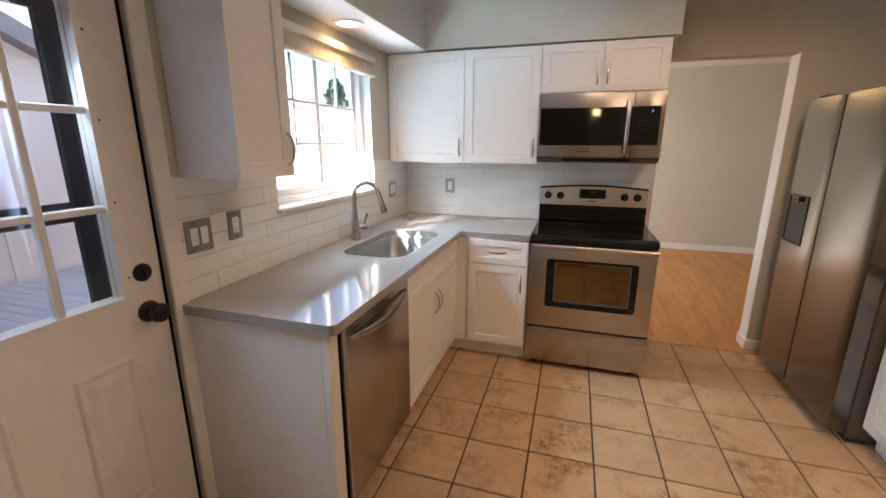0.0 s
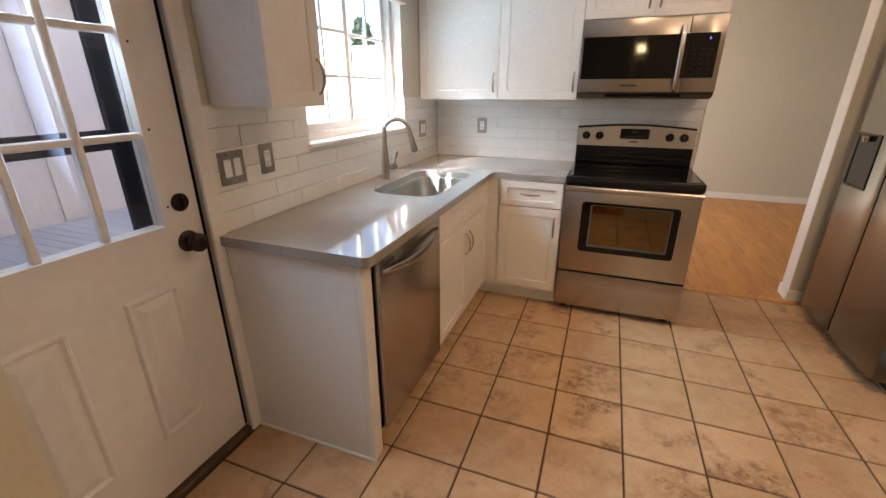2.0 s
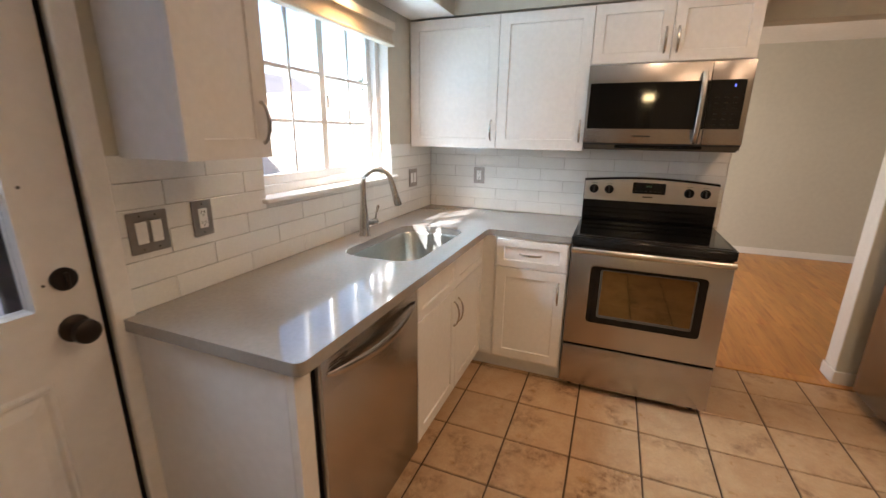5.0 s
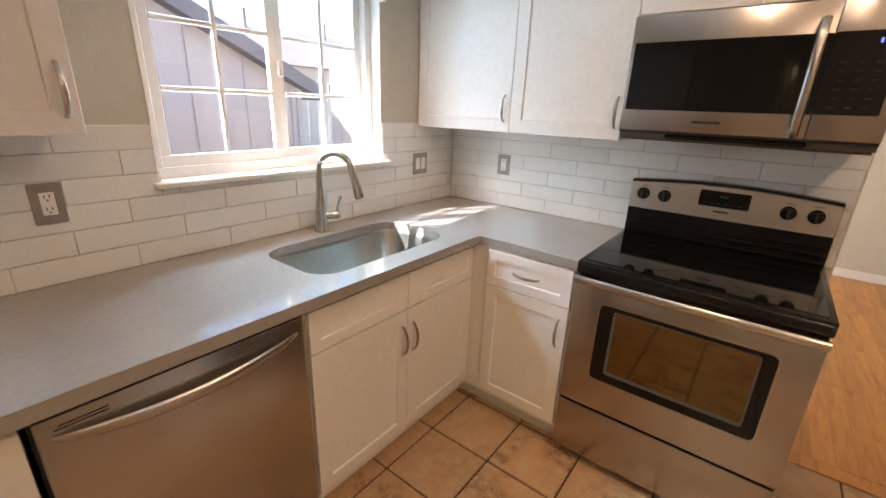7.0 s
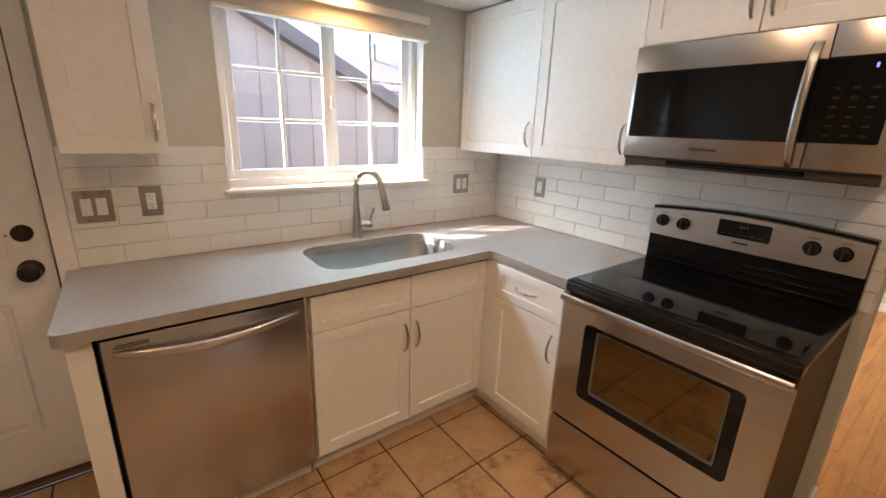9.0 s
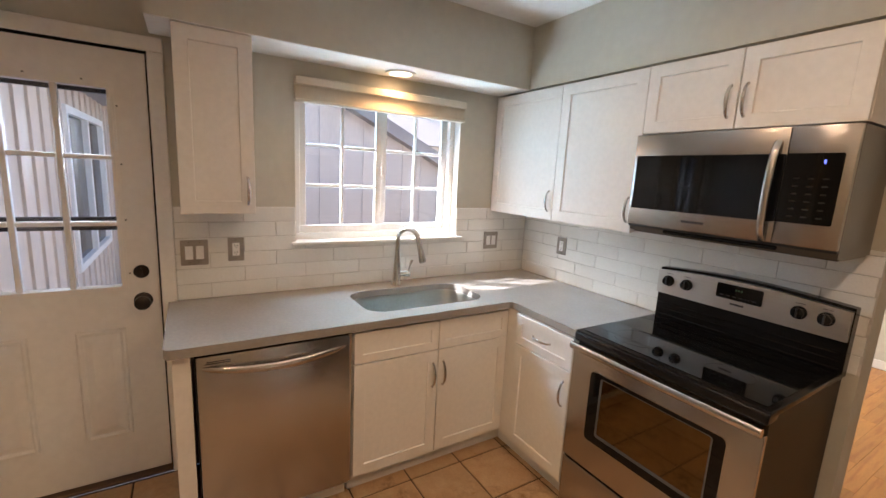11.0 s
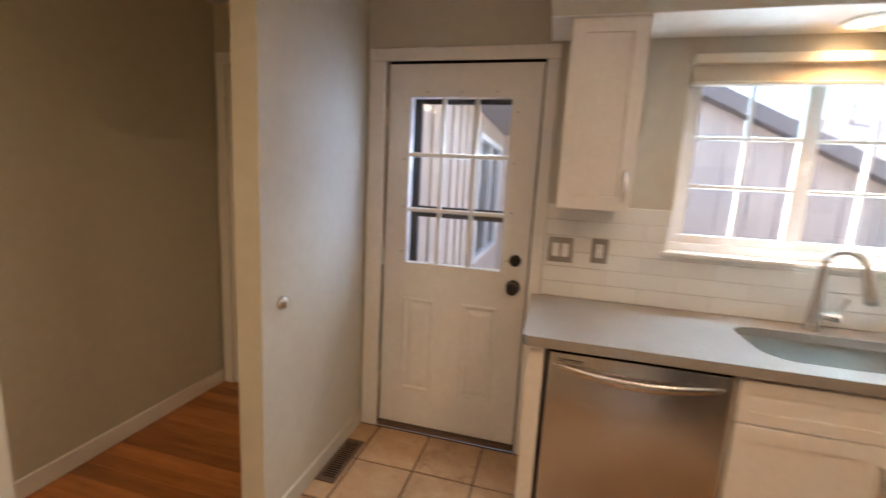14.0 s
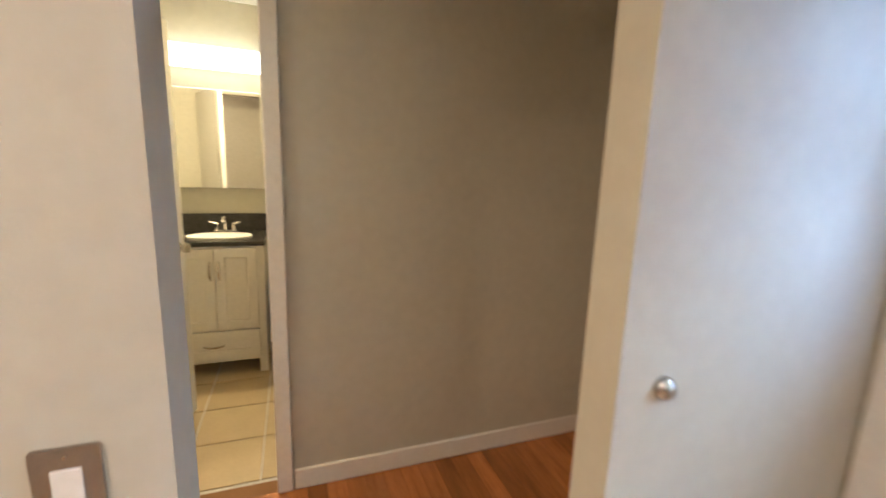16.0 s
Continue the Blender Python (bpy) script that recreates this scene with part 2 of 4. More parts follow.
def face_on(origin, u, n):
    """A frame whose x runs along u, y up, z out along n, at origin."""
    u, n = Vector(u), Vector(n)
    m = Matrix((u, UP, n)).transposed().to_4x4()
    m.translation = origin
    return m


ID = Matrix.Identity(4)


def bx(bm, a0, a1, b0, b1, c0, c1, m=ID, bevel=0.0, seg=1):
    vs = [bm.verts.new(m @ Vector((a, b, c))) for c in (c0, c1) for b in (b0, b1) for a in (a0, a1)]
    fs = [bm.faces.new([vs[i] for i in f]) for f in ((0, 2, 3, 1), (4, 5, 7, 6), (0, 1, 5, 4), (2, 6, 7, 3), (0, 4, 6, 2), (1, 3, 7, 5))]
    bmesh.ops.recalc_face_normals(bm, faces=fs)
    if bevel:
        es = list({e for f in fs for e in f.edges})
        bmesh.ops.bevel(bm, geom=es, offset=bevel, segments=seg, affect='EDGES', profile=0.5)
    return bm


def box(a0, a1, b0, b1, c0, c1, m=ID, bevel=0.0, seg=1):
    return bx(bmesh.new(), a0, a1, b0, b1, c0, c1, m, bevel, seg)


def tube(bm, pts, r, n=12, flat=1.0, side=None, m=ID):
    """A rod swept along pts, its radius r one number or one for each point; flat squeezes it along side."""
    pts = [Vector(p) for p in pts]
    rs = r if isinstance(r, (list, tuple)) else [r] * len(pts)
    rings = []
    for i, p in enumerate(pts):
        d = (pts[min(i + 1, len(pts) - 1)] - pts[max(i - 1, 0)]).normalized()
        a = Vector(side) if side else (Vector((0, 0, 1)) if abs(d.z) < 0.9 else Vector((1, 0, 0)))
        a = (a - d * a.dot(d)).normalized()
        b = d.cross(a)
        rings.append([bm.verts.new(m @ (p + a * (rs[i] * flat * math.cos(2 * math.pi * k / n)) + b * (rs[i] * math.sin(2 * math.pi * k / n)))) for k in range(n)])
    for q, w in zip(rings, rings[1:]):
        for k in range(n):
            bm.faces.new((q[k], q[(k + 1) % n], w[(k + 1) % n], w[k]))
    bm.faces.new(rings[0][::-1])
    bm.faces.new(rings[-1])
    bmesh.ops.recalc_face_normals(bm, faces=bm.faces)
    return bm


def lathe(bm, prof, n=24, m=ID):
    """A turned body round the frame's z axis: prof is (radius, height) from base to top."""
    return tube(bm, [(0, 0, h + i * 1e-5) for i, (q, h) in enumerate(prof)], [max(q, 1e-4) for q, h in prof], n, m=m)


def ngon_slab(bm, pts, h0, h1, m=ID):
    lo, hi = [bm.verts.new(m @ Vector((x, y, h0))) for x, y in pts], [bm.verts.new(m @ Vector((x, y, h1))) for x, y in pts]
    bm.faces.new(lo[::-1])
    bm.faces.new(hi)
    for i in range(len(pts)):
        j = (i + 1) % len(pts)
        bm.faces.new((lo[i], lo[j], hi[j], hi[i]))
    bmesh.ops.recalc_face_normals(bm, faces=bm.faces)
    return bm


def round_rect(x0, x1, y0, y1, r, n=6):
    out = []
    for cx, cy, a in ((x1 - r, y1 - r, 0), (x0 + r, y1 - r, 90), (x0 + r, y0 + r, 180), (x1 - r, y0 + r, 270)):
        out += [(cx + r * math.cos(radians(a + 90 * k / n)), cy + r * math.sin(radians(a + 90 * k / n))) for k in range(n + 1)]
    return out


def ring_slab(bm, outer, inner, h0, h1, m=ID):
    """A slab between two loops with the same number of points."""
    k = len(outer)
    L = [[bm.verts.new(m @ Vector((x, y, h))) for x, y in loop] for loop, h in ((outer, h0), (outer, h1), (inner, h1), (inner, h0))]
    for a, b in ((0, 1), (1, 2), (2, 3), (3, 0)):
        for i in range(k):
            j = (i + 1) % k
            bm.faces.new((L[a][i], L[a][j], L[b][j], L[b][i]))
    bmesh.ops.recalc_face_normals(bm, faces=bm.faces)
    return bm


def link(name, bm, material, org, smooth):
    bmesh.ops.translate(bm, vec=-org, verts=bm.verts)
    me = bpy.data.meshes.new(name)
    bm.to_mesh(me)
    bm.free()
    me.materials.append(material)
    if smooth:
        for p in me.polygons:
            p.use_smooth = True
        me.set_sharp_from_angle(angle=radians(40))
    return new(name, me)


def thing(name, loc, label, category, group="", kind=""):
    e = new(name)
    e.location = loc
    ORG[e.name] = Vector(loc)
    return tagged(e, label, category, group, kind)


def part(name, bm, material, parent, label="", smooth=True):
    ob = link(name, bm, material, ORG[parent.name], smooth)
    ob.parent = parent
    ORG[ob.name] = ORG[parent.name]
    return tagged(ob, label)


def solo(name, bm, material, label, category, kind="", group="", loc=(0, 0, 0), smooth=True):
    ob = link(name, bm, material, Vector(loc), smooth)
    ob.location = loc
    ORG[ob.name] = Vector(loc)
    return tagged(ob, label, category, group, kind)


def piece(name, me, parent, loc):
    ob = new(name, me)
    ob.parent = parent
    ob.location = Vector(loc) - ORG[parent.name]
    return ob


def piece_mesh(name, w, d, h, material, bevel=0.002):
    bm = box(-w / 2, w / 2, -d / 2, d / 2, -h / 2, h / 2, bevel=bevel)
    me = bpy.data.meshes.new(name)
    bm.to_mesh(me)
    bm.free()
    me.materials.append(material)
    return me


# ---- structure ----
XW, YN, YS, ZC = -1.222, 3.51, 0.303, 2.49
XO = -1.37
wall_west = solo("wall_west", bmesh.new(), WALL, "greige painted exterior wall with a door and a window", "wall", "structure")


def refill(ob, boxes):
    bm = bmesh.new()
    for q in boxes:
        bx(bm, *q)
    bm.to_mesh(ob.data)
    bm.free()


DY0, DY1, DZ = 0.400, 1.230, 2.06
WY0, WY1, WZ0, WZ1 = 1.845, 2.885, 1.185, 2.045
refill(wall_west, [(XO, XW, 0.195, DY0, 0, 2.6), (XO, XW, DY0, DY1, DZ, 2.6), (XO, XW, DY1, WY0, 0, 2.6), (XO, XW, WY0, WY1, 0, WZ0),
                   (XO, XW, WY0, WY1, WZ1, 2.6), (XO, XW, WY1, YN + 0.13, 0, 2.6)])
wall_north = solo("wall_north", box(XW, 0.70, YN, YN + 0.13, 0, 2.6), WALL, "greige painted kitchen wall behind the range", "wall", "structure")
wall_north_2 = solo("wall_north_2", box(1.462, 2.45, 3.545, YN + 0.17, 0, 2.6), WALL, "greige painted wall end beside the refrigerator", "wall", "structure")
solo("header_beam", box(0.70, 1.462, 3.545, YN + 0.17, 2.055, 2.6), WALL, "greige painted header over the wide opening", "beam", "structure")
solo("wall_east", box(2.35, 2.47, 0.18, 3.555, 0, 2.6), WALL, "greige painted kitchen wall behind the refrigerator", "wall", "structure")
wall_stub = solo("wall_south_1", box(XW, -0.352, 0.195, YS, 0, 2.6), WALL, "pale painted stub wall beside the back door", "wall", "structure")
wall_switch = solo("wall_south_2", box(0.405, 2.35, 0.185, YS, 0, 2.6), WALL, "pale painted wall with a light switch", "wall", "structure")
solo("header_south", box(-0.352, 0.405, 0.195, YS, 2.10, 2.6), WALL, "painted header over the hall opening", "beam", "structure")
solo("ceiling", box(XW, 2.35, YS, YN, ZC, ZC + 0.1), CEIL, "white painted kitchen ceiling", "ceiling", "structure")
sf = box(XW, -0.925, 1.235, 3.185, 2.132, ZC)
bx(sf, XW, 0.70, 3.185, YN, 2.132, ZC)
solo("soffit", sf, WALL, "greige painted soffit above the wall cabinets", "soffit", "structure")
solo("soffit_underside", box(XW + 0.002, -0.927, 1.237, 3.183, 2.1285, 2.1315), CEIL, "white painted underside of the soffit", "soffit", "structure")

# hall and bathroom
HY = -0.80
wall_hall = solo("wall_hall", bmesh.new(), WALL, "greige painted hall wall with a bathroom doorway", "wall", "structure")
refill(wall_hall, [(-1.36, 0.335, HY - 0.10, HY, 0, 2.5), (0.335, 1.07, HY - 0.10, HY, 2.05, 2.5), (1.07, 2.6, HY - 0.10, HY, 0, 2.5)])
solo("wall_hall_end", box(-1.44, -1.36, HY - 0.1, 0.195, 0, 2.5), WALL, "painted wall at the end of the hall", "wall", "structure")
solo("wall_hall_east", box(2.4, 2.5, HY, 0.185, 0, 2.5), WALL, "painted wall at the far end of the hall", "wall", "structure")
solo("ceiling_hall", box(-1.36, 2.4, HY, 0.195, 2.44, 2.5), CEIL, "white painted hall ceiling", "ceiling", "structure")
BACKY = -2.47
for q in ((0.20, 0.33, BACKY, HY - 0.10, 0, 2.5), (1.75, 1.85, BACKY, HY - 0.10, 0, 2.5), (0.20, 1.85, BACKY - 0.1, BACKY, 0, 2.5)):
    solo("wall_bath", box(*q), WALL, "cream painted bathroom wall", "wall", "structure")
solo("ceiling_bath", box(0.20, 1.85, BACKY, HY - 0.1, 2.44, 2.5), CEIL, "white bathroom ceiling", "ceiling", "structure")

# living room beyond the wide opening
LY = 6.86
# West wall gap is a guessed, unseen window for the fill light
for q in ((-1.6, 4.0, LY, LY + 0.1, 0, 2.6), (3.9, 4.0, YN + 0.17, LY, 0, 2.6), (-1.7, -1.6, YN + 0.13, 4.2, 0, 2.6), (-1.7, -1.6, 6.2, LY, 0, 2.6),
          (-1.7, -1.6, 4.2, 6.2, 0, 0.8), (-1.7, -1.6, 4.2, 6.2, 2.2, 2.6), (2.45, 3.9, 3.56, 3.68, 0, 2.6), (-1.6, XW, YN + 0.01, YN + 0.13, 0, 2.6)):
    solo("wall_living", box(*q), WALL, "greige painted living room wall", "wall", "structure")
solo("ceiling_living", box(-1.6, 3.9, YN + 0.17, LY, 2.49, 2.6), CEIL, "white living room ceiling", "ceiling", "structure")


def skirting(name, x0, x1, y0, y1, label, h=0.085):
    return solo(name, box(x0, x1, y0, y1, 0.001, h, bevel=0.004), TRIM, label, "baseboard", "structure")


skirting("baseboard_1", -1.5, 3.8, LY - 0.014, LY, "white painted baseboard in the living room")
# Panel is lighter than the wall end it lines
solo("jamb_2", box(1.4575, 1.462, 3.5475, YN + 0.168, 0.0855, 2.0545), TRIM, "thin white panel on the jamb of the wide opening", "jamb", "structure")
skirting("baseboard_2", 1.448, 1.70, 3.531, 3.545, "white painted baseboard at the wall end")
skirting("baseboard_3", 1.448, 1.462, 3.545, 3.69, "white painted baseboard round the wall end")
skirting("baseboard_4", -1.342, 0.268, HY, HY + 0.014, "white painted hall baseboard", 0.095)
solo("baseboard_5", box(XW + 0.02, -0.352, YS, YS + 0.013, 0.001, 0.085, bevel=0.004), WALL, "tan painted baseboard on the stub wall", "baseboard", "structure")
skirting("baseboard_6", 0.70, 0.712, YN + 0.005, YN + 0.13, "white painted baseboard at the kitchen wall end")

floor_kitchen = solo("floor_kitchen", box(XW, 2.35, 0.25, 3.49, -0.06, -0.005), FGROUT, "beige stone-look floor tiles with dark grout", "floor", "structure")
floor_living = solo("floor_living", box(-1.6, 3.9, 3.49, LY, -0.06, -0.004), OAKGAP, "honey oak plank floor in the living room", "floor", "structure")
floor_hall = solo("floor_hall", box(-1.36, 2.4, HY - 0.08, 0.25, -0.06, -0.004), OAKGAP, "reddish oak plank floor in the hall", "floor", "structure")
floor_bath = solo("floor_bath", box(0.33, 1.75, BACKY, HY - 0.08, -0.06, -0.005), GROUT, "cream bathroom floor tiles", "floor", "structure")

# ---- fittings of the kitchen ----
EAST, NORTH, WESTF, SOUTHF = ((0, 1, 0), (1, 0, 0)), ((1, 0, 0), (0, -1, 0)), ((0, -1, 0), (-1, 0, 0)), ((-1, 0, 0), (0, 1, 0))


def shaker(w, h, t, m, rail=0.055, deep=0.007):
    """A framed front with a sunk flat panel: w wide, h high, its back at 0 and its face at t."""
    bm = bmesh.new()
    o = [(0, 0), (w, 0), (w, h), (0, h)]
    i = [(rail, rail), (w - rail, rail), (w - rail, h - rail), (rail, h - rail)]
    k = [(a + (0.003 if a < w / 2 else -0.003), b + (0.003 if b < h / 2 else -0.003)) for a, b in i]
    e = 0.0015
    oe = [(a + (e if a < w / 2 else -e), b + (e if b < h / 2 else -e)) for a, b in o]
    loops = [[bm.verts.new(m @ Vector((a, b, z))) for a, b in q] for q, z in ((o, 0), (o, t - e), (oe, t), (i, t), (k, t - deep))]
    for q, w2 in zip(loops, loops[1:]):
        for n in range(4):
            bm.faces.new((q[n], q[(n + 1) % 4], w2[(n + 1) % 4], w2[n]))
    bm.faces.new(loops[-1])
    bm.faces.new(loops[0][::-1])
    bmesh.ops.recalc_face_normals(bm, faces=bm.faces)
    return bm


def pull(length, m):
    """An arched bar handle along the frame's y, its feet at 0 and length."""
    bm = bmesh.new()
    pts = [(0, length * k / 10, 0.028 * math.sin(math.pi * k / 10) ** 0.6 + 0.001) for k in range(11)]
    tube(bm, pts, [0.0048 + 0.0028 * math.sin(math.pi * k / 10) for k in range(11)], 8, flat=0.7, side=(0, 0, 1), m=m)
    for y in (0.004, length - 0.004):
        lathe(bm, [(0.006, 0), (0.006, 0.004), (0.004, 0.009)], 8, m @ pose(0, y, 0))
    return bm


def turned(m, quarter=90):
    return m @ pose(0, 0, 0, 0, 0, quarter)


def front(name, parent, m, u, v, w, h, handle=None, mat_=CAB, rail=0.055, t=0.019):
    """A door or drawer front with its lower left at (u, v); handle is (u, v, length, upright)."""
    d = part(name, shaker(w, h, t, m @ pose(u, v, 0.001), rail), mat_, parent, smooth=False)
    if handle:
        hu, hv, ln, upright = handle
        hm = m @ pose(hu, hv, t + 0.0005)
        part("handle", pull(ln, hm if upright else turned(hm, -90)), NICKEL, d, "arched brushed nickel handle")
    return d


# base cabinets along the window wall; fronts lie at x = -0.60
FX = -0.62
m = face_on((FX, 1.968, 0), *EAST)
c = thing("sink_cabinet", (FX - 0.3, 2.43, 0), "white shaker sink base cabinet with two doors under the counter", "cabinet", "base cabinets")
bm = box(0, 0.92, 0.10, 0.685, -0.58, 0, m)
bx(bm, 0, 0.92, 0.706, 0.875, -0.02, 0, m)
for u in (0, 0.902):
    bx(bm, u, u + 0.018, 0.685, 0.875, -0.58, -0.021, m)
part("body", bm, CAB, c, smooth=False)
part("toe_kick", box(0, 0.97, 0.002, 0.0995, -0.58, -0.055, m), CABSIDE, c, smooth=False)
front("door", c, m, 0.003, 0.118, 0.450, 0.5785, (0.425, 0.497, 0.135, True))
front("door", c, m, 0.4565, 0.118, 0.452, 0.5785, (0.486, 0.497, 0.135, True))
front("drawer_front", c, m, 0.003, 0.7015, 0.450, 0.1535, rail=0.042)
front("drawer_front", c, m, 0.457, 0.7015, 0.4515, 0.1535, rail=0.042)

m = face_on((-0.52, 2.877, 0), *NORTH)
c = thing("drawer_cabinet", (-0.31, 3.15, 0), "white shaker base cabinet with one drawer beside the range", "cabinet", "base cabinets")
bm = box(-0.005, 0.417, 0.10, 0.692, -0.60, 0, m)
bx(bm, -0.005, 0.417, 0.706, 0.875, -0.60, 0, m)
for u in (-0.005, 0.399):
    bx(bm, u, u + 0.018, 0.692, 0.706, -0.60, -0.004, m)
part("body", bm, CAB, c, smooth=False)
part("toe_kick", box(-0.15, 0.417, 0.002, 0.0995, -0.6, -0.055, m), CABSIDE, c, smooth=False)
front("door", c, m, 0.012, 0.118, 0.398, 0.5785, (0.375, 0.507, 0.135, True))
front("drawer_front", c, m, 0.012, 0.7015, 0.398, 0.1635, (0.145, 0.785, 0.125, False), rail=0.042)
fl = box(-0.62 - 0.03, -0.60, 2.890, 2.94, 0.10, 0.875)
bx(fl, -0.62, -0.527, 2.880, 2.90, 0.10, 0.875)
solo("corner_filler", fl, CAB, "white painted filler strips in the cabinet corner", "cabinet", smooth=False)

ep = thing("end_panel", (-0.93, 1.31, 0), "white painted end panel beside the dishwasher", "cabinet panel")
part("panel", box(XW + 0.012, -0.640, 1.268, 1.290, 0.001, 0.875, bevel=0.001), CABSIDE, ep, smooth=False)
part("front_stile", box(-0.640, -0.612, 1.268, 1.330, 0.001, 0.875, bevel=0.0015), CAB, ep, smooth=False)
part("shoe_moulding", box(XW + 0.012, -0.605, 1.259, 1.2675, 0.001, 0.016, bevel=0.003), TRIM, ep, smooth=False)

# worktop: one L with a rounded front corner and a hole for the sink
SX0, SX1, SY0, SY1 = -1.055, -0.675, 2.075, 2.775
ZT0, ZT1 = 0.8755, 0.913


def worktop():
    x0, x1 = XW + 0.004, -0.570
    hole = round_rect(SX0, SX1, SY0, SY1, 0.10, 6)
    y0, y1 = 1.99, 2.85
    sides = ((x1, y1, True), (x0, y1, False), (x0, y0, True), (x1, y0, False))
    outer = []
    for i, (x, y) in enumerate(hole):
        ox, oy, first_x = sides[i // 7]
        k = i % 7
        outer.append((ox, oy) if k == 3 else (ox, y) if (k < 3) == first_x else (x, oy))
    bm = ring_slab(bmesh.new(), outer, hole, ZT0, ZT1)
    # far end with the return towards the range, inner corner eased
    L = [(x0, 2.85), (x1, 2.85), (x1 + 0.006, 2.862), (x1 + 0.018, 2.868), (x1 + 0.06, 2.8685), (-0.099, 2.8535), (-0.099, YN - 0.011), (x0, YN - 0.011)]
    ngon_slab(bm, L, ZT0, ZT1)
    # near end with a rounded corner
    rr = 0.028
    arc = [(x1 - rr + rr * math.cos(a), 1.246 + rr + rr * math.sin(a)) for a in [radians(-90 + 15 * k) for k in range(7)]]
    ngon_slab(bm, [(x0, 1.246)] + arc + [(x1, 1.99), (x0, 1.99)], ZT0, ZT1)
    bmesh.ops.remove_doubles(bm, verts=bm.verts, dist=1e-5)
    return bm


solo("worktop", worktop(), QUARTZ, "grey-beige polished quartz worktop in an L shape", "worktop", smooth=False)

# sink
sk = thing("sink", (-0.865, 2.425, 0.70), "stainless steel undermount sink with rounded corners", "sink")
bm = bmesh.new()
loops = []
for inset, z, r in ((-0.012, ZT0 - 0.001, 0.105), (0.0, ZT0 - 0.001, 0.10), (0.006, 0.86, 0.10), (0.012, 0.72, 0.095), (0.03, 0.695, 0.08), (0.06, 0.688, 0.06)):
    loops.append([bm.verts.new((x, y, z)) for x, y in round_rect(SX0 + inset, SX1 - inset, SY0 + inset, SY1 - inset, r, 6)])
for q, w in zip(loops, loops[1:]):
    for k in range(len(q)):
        bm.faces.new((q[k], q[(k + 1) % len(q)], w[(k + 1) % len(q)], w[k]))
bm.faces.new(loops[-1])
part("bowl", bm, SINKM, sk)
part("drain", lathe(bmesh.new(), [(0.055, 0), (0.055, 0.003), (0.04, 0.004), (0.035, 0.001)], 24, pose(-0.90, 2.42, 0.689)), NICKEL, sk)

# tap
tp = thing("faucet", (-1.125, 2.418, ZT1), "brushed nickel gooseneck faucet behind the sink", "faucet")
fm = pose(-1.125, 2.418, ZT1 + 0.0005)
part("base", lathe(bmesh.new(), [(0.029, 0), (0.029, 0.005), (0.027, 0.010), (0.0255, 0.055), (0.0225, 0.10), (0.0165, 0.165), (0.0145, 0.215)], 24, fm), NICKEL, tp)
aim = Vector((0.86, 0.50, 0)).normalized()
R = 0.074
neck = [Vector((0, 0, 0.2))] + [Vector((0, 0, 0.276)) + Vector((0, 0, R * math.sin(a))) + aim * (R - R * math.cos(a)) for a in [radians(12.2 * k) for k in range(0, 15)]]
part("neck", tube(bmesh.new(), neck, 0.0138, 16, m=fm), NICKEL, tp)
end = neck[-1]
way = (neck[-1] - neck[-2]).normalized()
sp_ = part("spray_head", tube(bmesh.new(), [end - way * 0.005, end + way * 0.02, end + way * 0.065, end + way * 0.122, end + way * 0.128], [0.0148, 0.0155, 0.0175, 0.0215, 0.018], 18, m=fm), NICKEL, tp)
part("spray_face", tube(bmesh.new(), [end + way * 0.1285, end + way * 0.1305], 0.0165, 18, m=fm), DARKP, sp_)
lv_ = part("lever_body", tube(bmesh.new(), [(0.010, 0.018, 0.070), (0.020, 0.040, 0.070), (0.0205, 0.041, 0.070), (0.034, 0.070, 0.070), (0.036, 0.074, 0.070)], [0.0155, 0.0155, 0.018, 0.018, 0.014], 16, m=fm), NICKEL, tp)
part("lever", tube(bmesh.new(), [(0.030, 0.062, 0.082), (0.034, 0.068, 0.115), (0.040, 0.078, 0.150), (0.041, 0.080, 0.157)], [0.0055, 0.005, 0.0085, 0.006], 10, m=fm), NICKEL, lv_)

# dishwasher
m = face_on((-0.612, 1.341, 0), *EAST)
W = 0.612
dw = thing("dishwasher", (-0.9, 1.647, 0), "stainless steel dishwasher under the counter with a curved bar handle", "dishwasher")
part("cavity", box(0, W, 0.10, 0.8745, -0.55, -0.006, m), BLACKP, dw, smooth=False)
part("door", box(0.006, W - 0.008, 0.112, 0.858, -0.006, 0.022, m, 0.004, 2), STEEL, dw, "brushed stainless steel door")
hb = tube(bmesh.new(), [(0.028 + 0.553 * k / 20, 0.812 - 0.024 * math.sin(math.pi * k / 20), 0.023 + 0.032 * math.sin(math.pi * k / 20) ** 0.6) for k in range(21)],
          [0.006 + 0.011 * math.sin(math.pi * k / 20) ** 0.5 for k in range(21)], 12, flat=0.5, side=(0, 0, 1), m=m)
part("handle", hb, STEEL, dw, "bowed stainless bar handle")
for k in range(2):
    part("vent_slot", box(0.034 + 0.006 * k, 0.124, 0.8265 + 0.0075 * k, 0.8300 + 0.0075 * k, 0.0222, 0.0228, m), BLACKP, dw, smooth=False)
part("side_trim", box(W - 0.008, W + 0.004, 0.112, 0.868, -0.02, 0.012, m), STEELH, dw, smooth=False)
part("toe_panel", box(0, W, 0.004, 0.105, -0.1, -0.055, m), WHITEP, dw, smooth=False)

